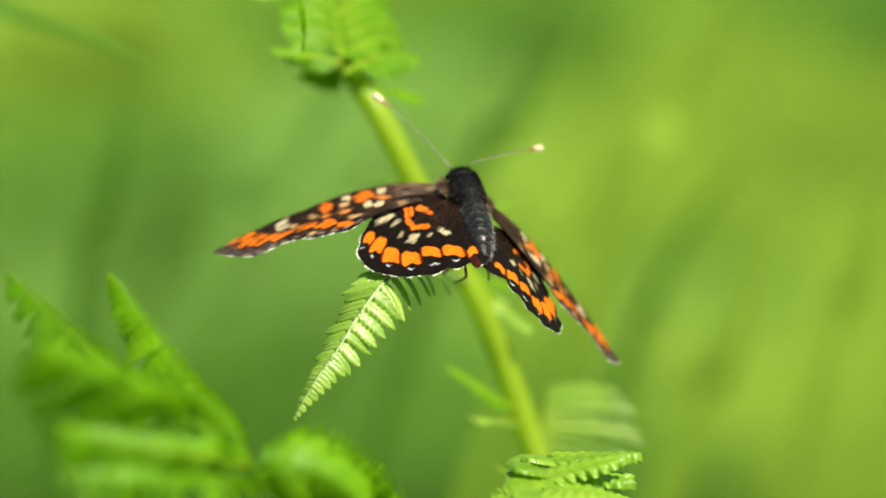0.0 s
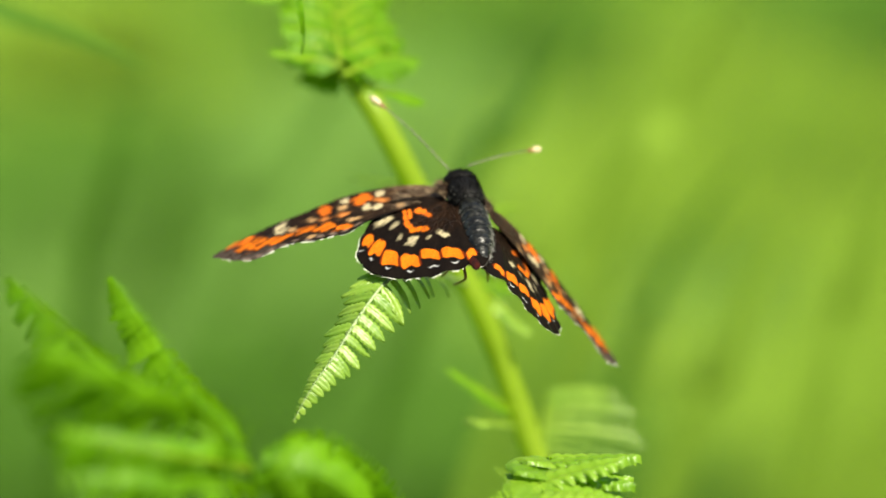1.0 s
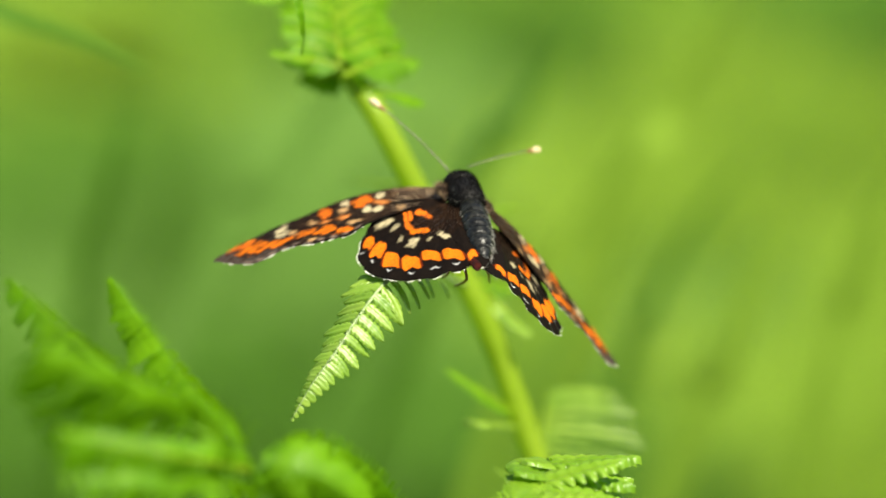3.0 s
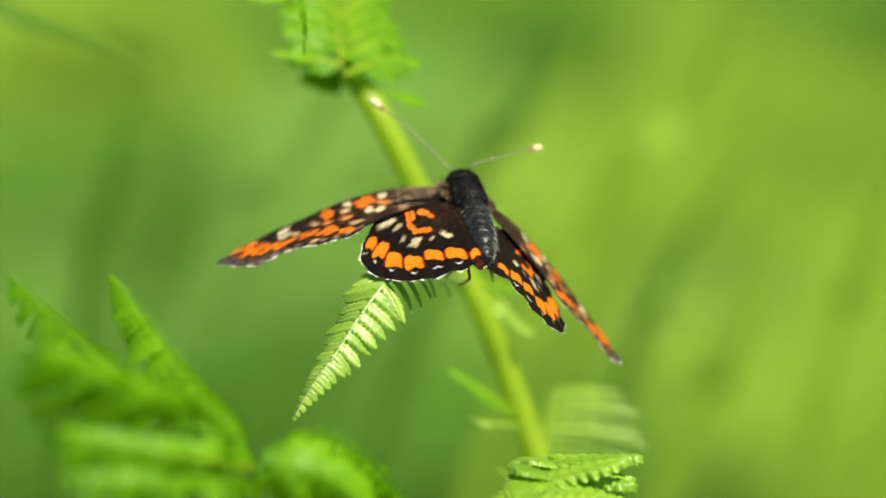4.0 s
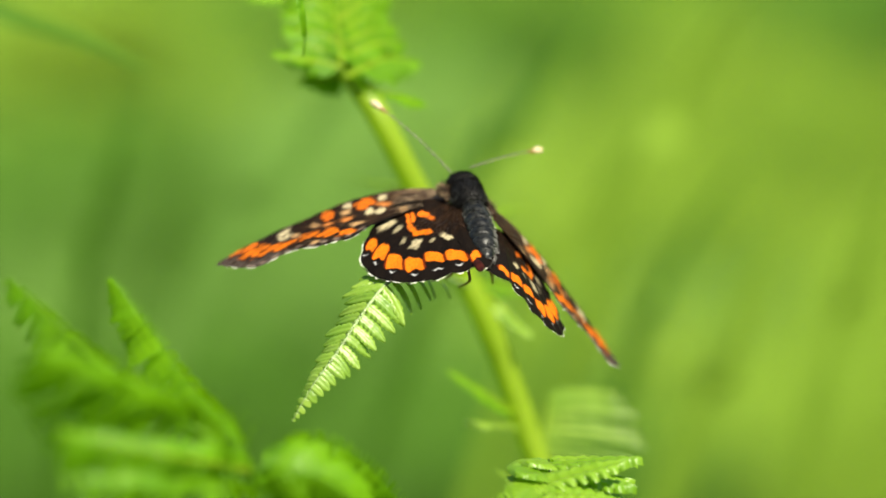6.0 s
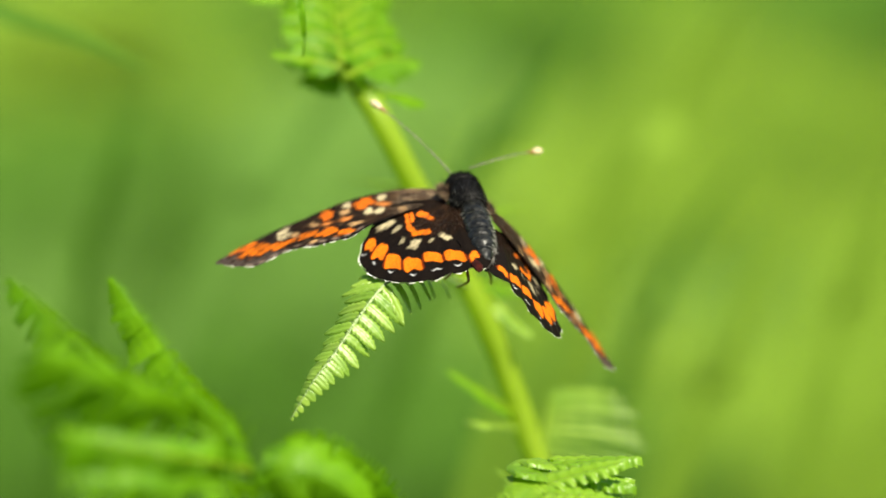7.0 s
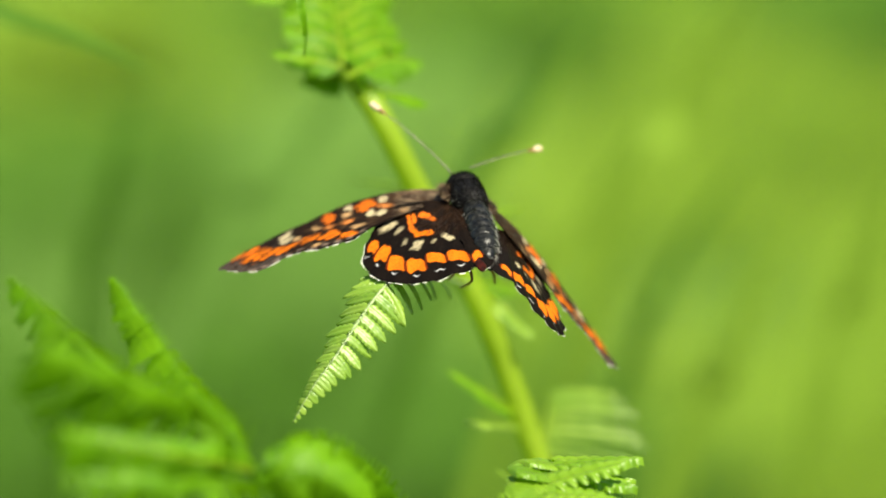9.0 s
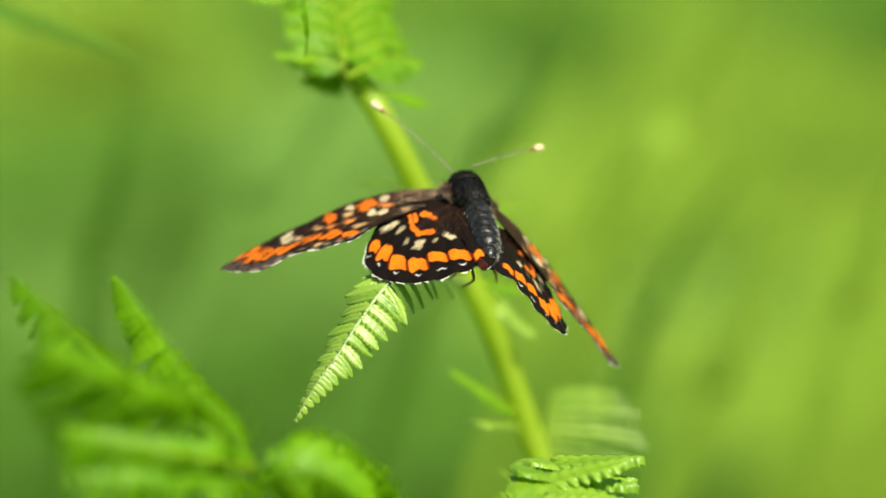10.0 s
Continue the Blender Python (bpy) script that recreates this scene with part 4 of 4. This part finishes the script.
    v, f = lathe([(-0.9, 0.1, 0.05, 0), (-0.6, 0.35, 0.14, 0), (-0.1, 0.55, 0.18, 0), (0.4, 0.60, 0.18, 0), (1.0, 0.40, 0.12, 0), (1.5, 0.1, 0.05, 0)], 16)
    hairs(av, af, lambda p: Vector((0, p.y, 0)), 260, 0.5, (0.4, -1.6, 0), FRINGE_GREY, "fur", thing, 47, lambda v: v.x > 1.2 * MM)
    part("inner_margin", mesh("inner_margin", v, f, RED), thing, Matrix.Translation(margin_seat), "dark red inner margin of the hindwing, shade in its colour")
    for root, mat in ((at(0.2, 5.8, -8.8), HAIR_DARK), (at(4.3, 4.3, -9.6), HAIR_DARK)):
        v, f = lathe([(-1.3, 0.1, 0.1, 0), (-0.8, 0.42, 0.2, 0), (0, 0.6, 0.28, 0), (0.6, 0.45, 0.22, 0), (1.0, 0.1, 0.1, 0)], 16)
        pad = part("tegula", mesh("tegula", v, f, mat), thing, Matrix.Translation(seat(root)), "greyish brown furry wing joint")
        hairs(v, f, lambda p: Vector((0, 0, 0)), 320, 0.7, (-0.3, -0.9, 0), HAIR, "fur", pad, 46)
        hairs(v, f, lambda p: Vector((0, 0, 0)), 240, 0.9, (0, -0.9, 0), HAIR_DARK, "fur", pad, 48)
    # antennae
    for root, tip, arch in ((at(0.8, 7.5, -13), at(-7.1, 14.5, -16.5), 0.4), (at(2.5, 8.0, -13), at(9.5, 9.8, -20), 0.3)):
        a0, a1 = seat(root), seat(tip)
        pts = [a0 + (a1 - a0) * (i / 23) + Vector((0, 0, arch * MM * math.sin(math.pi * i / 23))) for i in range(24)]
        v, f = tube(pts[:21], [0.000054 * (1.4 if i % 2 else 0.9) for i in range(21)], 8)
        shaft = part("antenna", mesh("antenna", v, f, SHAFT), thing, label="thin ringed dark antenna")
        d = (pts[-1] - pts[-5]).normalized()
        line = [pts[19] + d * (0.0020 * i / 11) for i in range(12)]
        v, f = tube(line, [0.00008 + 0.00027 * math.sin(math.pi * min(1, (i / 11)) ** 1.6) ** 0.8 for i in range(12)], 12)
        part("club", mesh("club", v, f, CLUB), shaft, label="cream club with an orange base")
        v, f = tube([pts[19] - d * 0.0003 + d * (0.0009 * i / 5) for i in range(6)], [0.00007 + 0.000035 * i for i in range(6)], 10)
        part("club_neck", mesh("club_neck", v, f, LEG), shaft, label="brown neck of the club")
    # legs
    for pts in ((at(2.1, -0.8, -3), at(2.6, -2.7, -2), at(2.3, -3.2, -4), at(1.5, -3.6, -8)), (at(3.1, 0.1, -6), at(4.6, -2.1, -6), at(4.8, -3.2, -10)), (at(1.7, 0.1, -6), at(0.9, -2.1, -5), at(0.3, -2.8, -8))):
        line = curve_points([seat(p) for p in pts], 14)
        v, f = tube(line, [0.00018 - 0.00007 * i / 13 for i in range(14)], 8)
        part("leg", mesh("leg", v, f, LEG), thing, label="thin brown leg")
    # wings
    back = -BODY_D
    hindwing(thing, wing_pose(at(0.9, 4.8, -8.0), (-0.94, -0.338, 0.04), back), False, "dark hindwing with an orange band and cream spots")
    forewing(thing, wing_pose(at(0.3, 5.7, -11.3), (-0.9493, -0.311, -0.0453), (0.0733, -0.3594, 0.9303)), False, 1.0, "dark forewing chequered with orange and cream")
    hr = hindwing(thing, wing_pose(at(5.4, 2.1, -9.5), (0.590, -0.742, -0.320), (0.065, -0.405, 0.912)), True, "dark hindwing with an orange band and cream spots")
    fr = forewing(thing, wing_pose(at(4.5, 4.0, -10.2), (0.5636, -0.6620, -0.4941), (0.11, -0.40, 0.90)), True, 0.5, "dark forewing chequered with orange and cream")
    return thing, hr, fr


butterfly, hind_right, fore_right = build_butterfly()

# ---- what moves ----
# seconds, shift right and up in millimetres, turn, droop of the wings on one side, sway of the lit pinna in degrees
SWAY = [
    (0, -0.024, -0.069, -1.98, -1.66, 0.88),
    (0.5, -0.075, -0.098, -1.73, -1.59, 1.09),
    (1, -0.095, -0.033, -1.45, -1.07, 0.91),
    (1.5, -0.062, -0.017, -1.30, -0.43, 0.68),
    (2, -0.034, -0.051, -1.17, -0.60, 0.51),
    (2.5, -0.069, -0.044, -1.12, -0.23, 0.16),
    (4, -0.046, -0.039, -0.04, -0.41, 0.14),
    (4.5, 0.000, -0.000, -0.00, 0.00, -0.00),
    (5, -0.063, -0.006, -0.33, -0.19, -0.24),
    (5.5, 0.042, -0.015, -0.04, -0.00, 0.17),
    (7, -0.027, -0.074, -0.57, 1.12, -0.55),
    (7.5, 0.000, -0.045, -0.24, 1.56, -0.48),
    (8, -0.015, -0.071, -0.29, 1.68, -0.59),
    (8.5, 0.030, -0.066, 0.35, 1.69, 0.09),
    (9, 0.021, -0.038, 0.85, 2.04, 0.13),
    (9.5, 0.037, -0.057, 0.89, 1.84, 0.31),
    (10, 0.025, -0.011, 1.03, 2.04, 0.15),
]


# seconds, shift of the arching fern right and up in millimetres
BREEZE = [(0, 0.05, 0.02), (0.5, 0.11, 0.07), (1, 0.12, -0.06), (1.5, 0.03, -0.13), (2, 0.10, -0.04), (2.5, 0.12, -0.08), (4, 0.11, 0.03), (4.5, 0.00, 0.00), (5, 0.02, -0.04), (5.5, -0.02, -0.03), (7, 0.09, 0.06), (7.5, 0.08, -0.01), (8, 0.10, 0.06), (8.5, 0.09, 0.10), (9, 0.09, 0.09), (9.5, 0.21, 0.19), (10, 0.14, 0.16)]


def motions():
    walk(left_fern, [(t, Matrix.Translation(left_fern.location.copy() + AIM.to_3x3() @ Vector((dx, dy, 0)) * MM)) for t, dx, dy in BREEZE])
    walk(butterfly, [(t, STAGE @ Matrix.Translation(THORAX + Vector((dx, dy, 0)) * MM) @ pose(0, 0, 0, 0, 0, turn) @ BODY) for t, dx, dy, turn, droop, sway in SWAY])
    for wing in (hind_right, fore_right):
        rest = wing.matrix_basis.copy()
        p = Matrix.Translation(rest.translation)
        walk(wing, [(t, p @ pose(0, 0, 0, 0, droop, 0) @ p.inverted() @ rest) for t, dx, dy, turn, droop, sway in SWAY])
    rest = main_pinna.matrix_basis.copy()
    p = Matrix.Translation(rest.translation)
    turn_axis = AIM.to_3x3() @ Vector((0, 0, 1))
    walk(main_pinna, [(t, p @ Matrix.Rotation(radians(sway), 4, turn_axis) @ p.inverted() @ rest) for t, dx, dy, turn, droop, sway in SWAY])


motions()
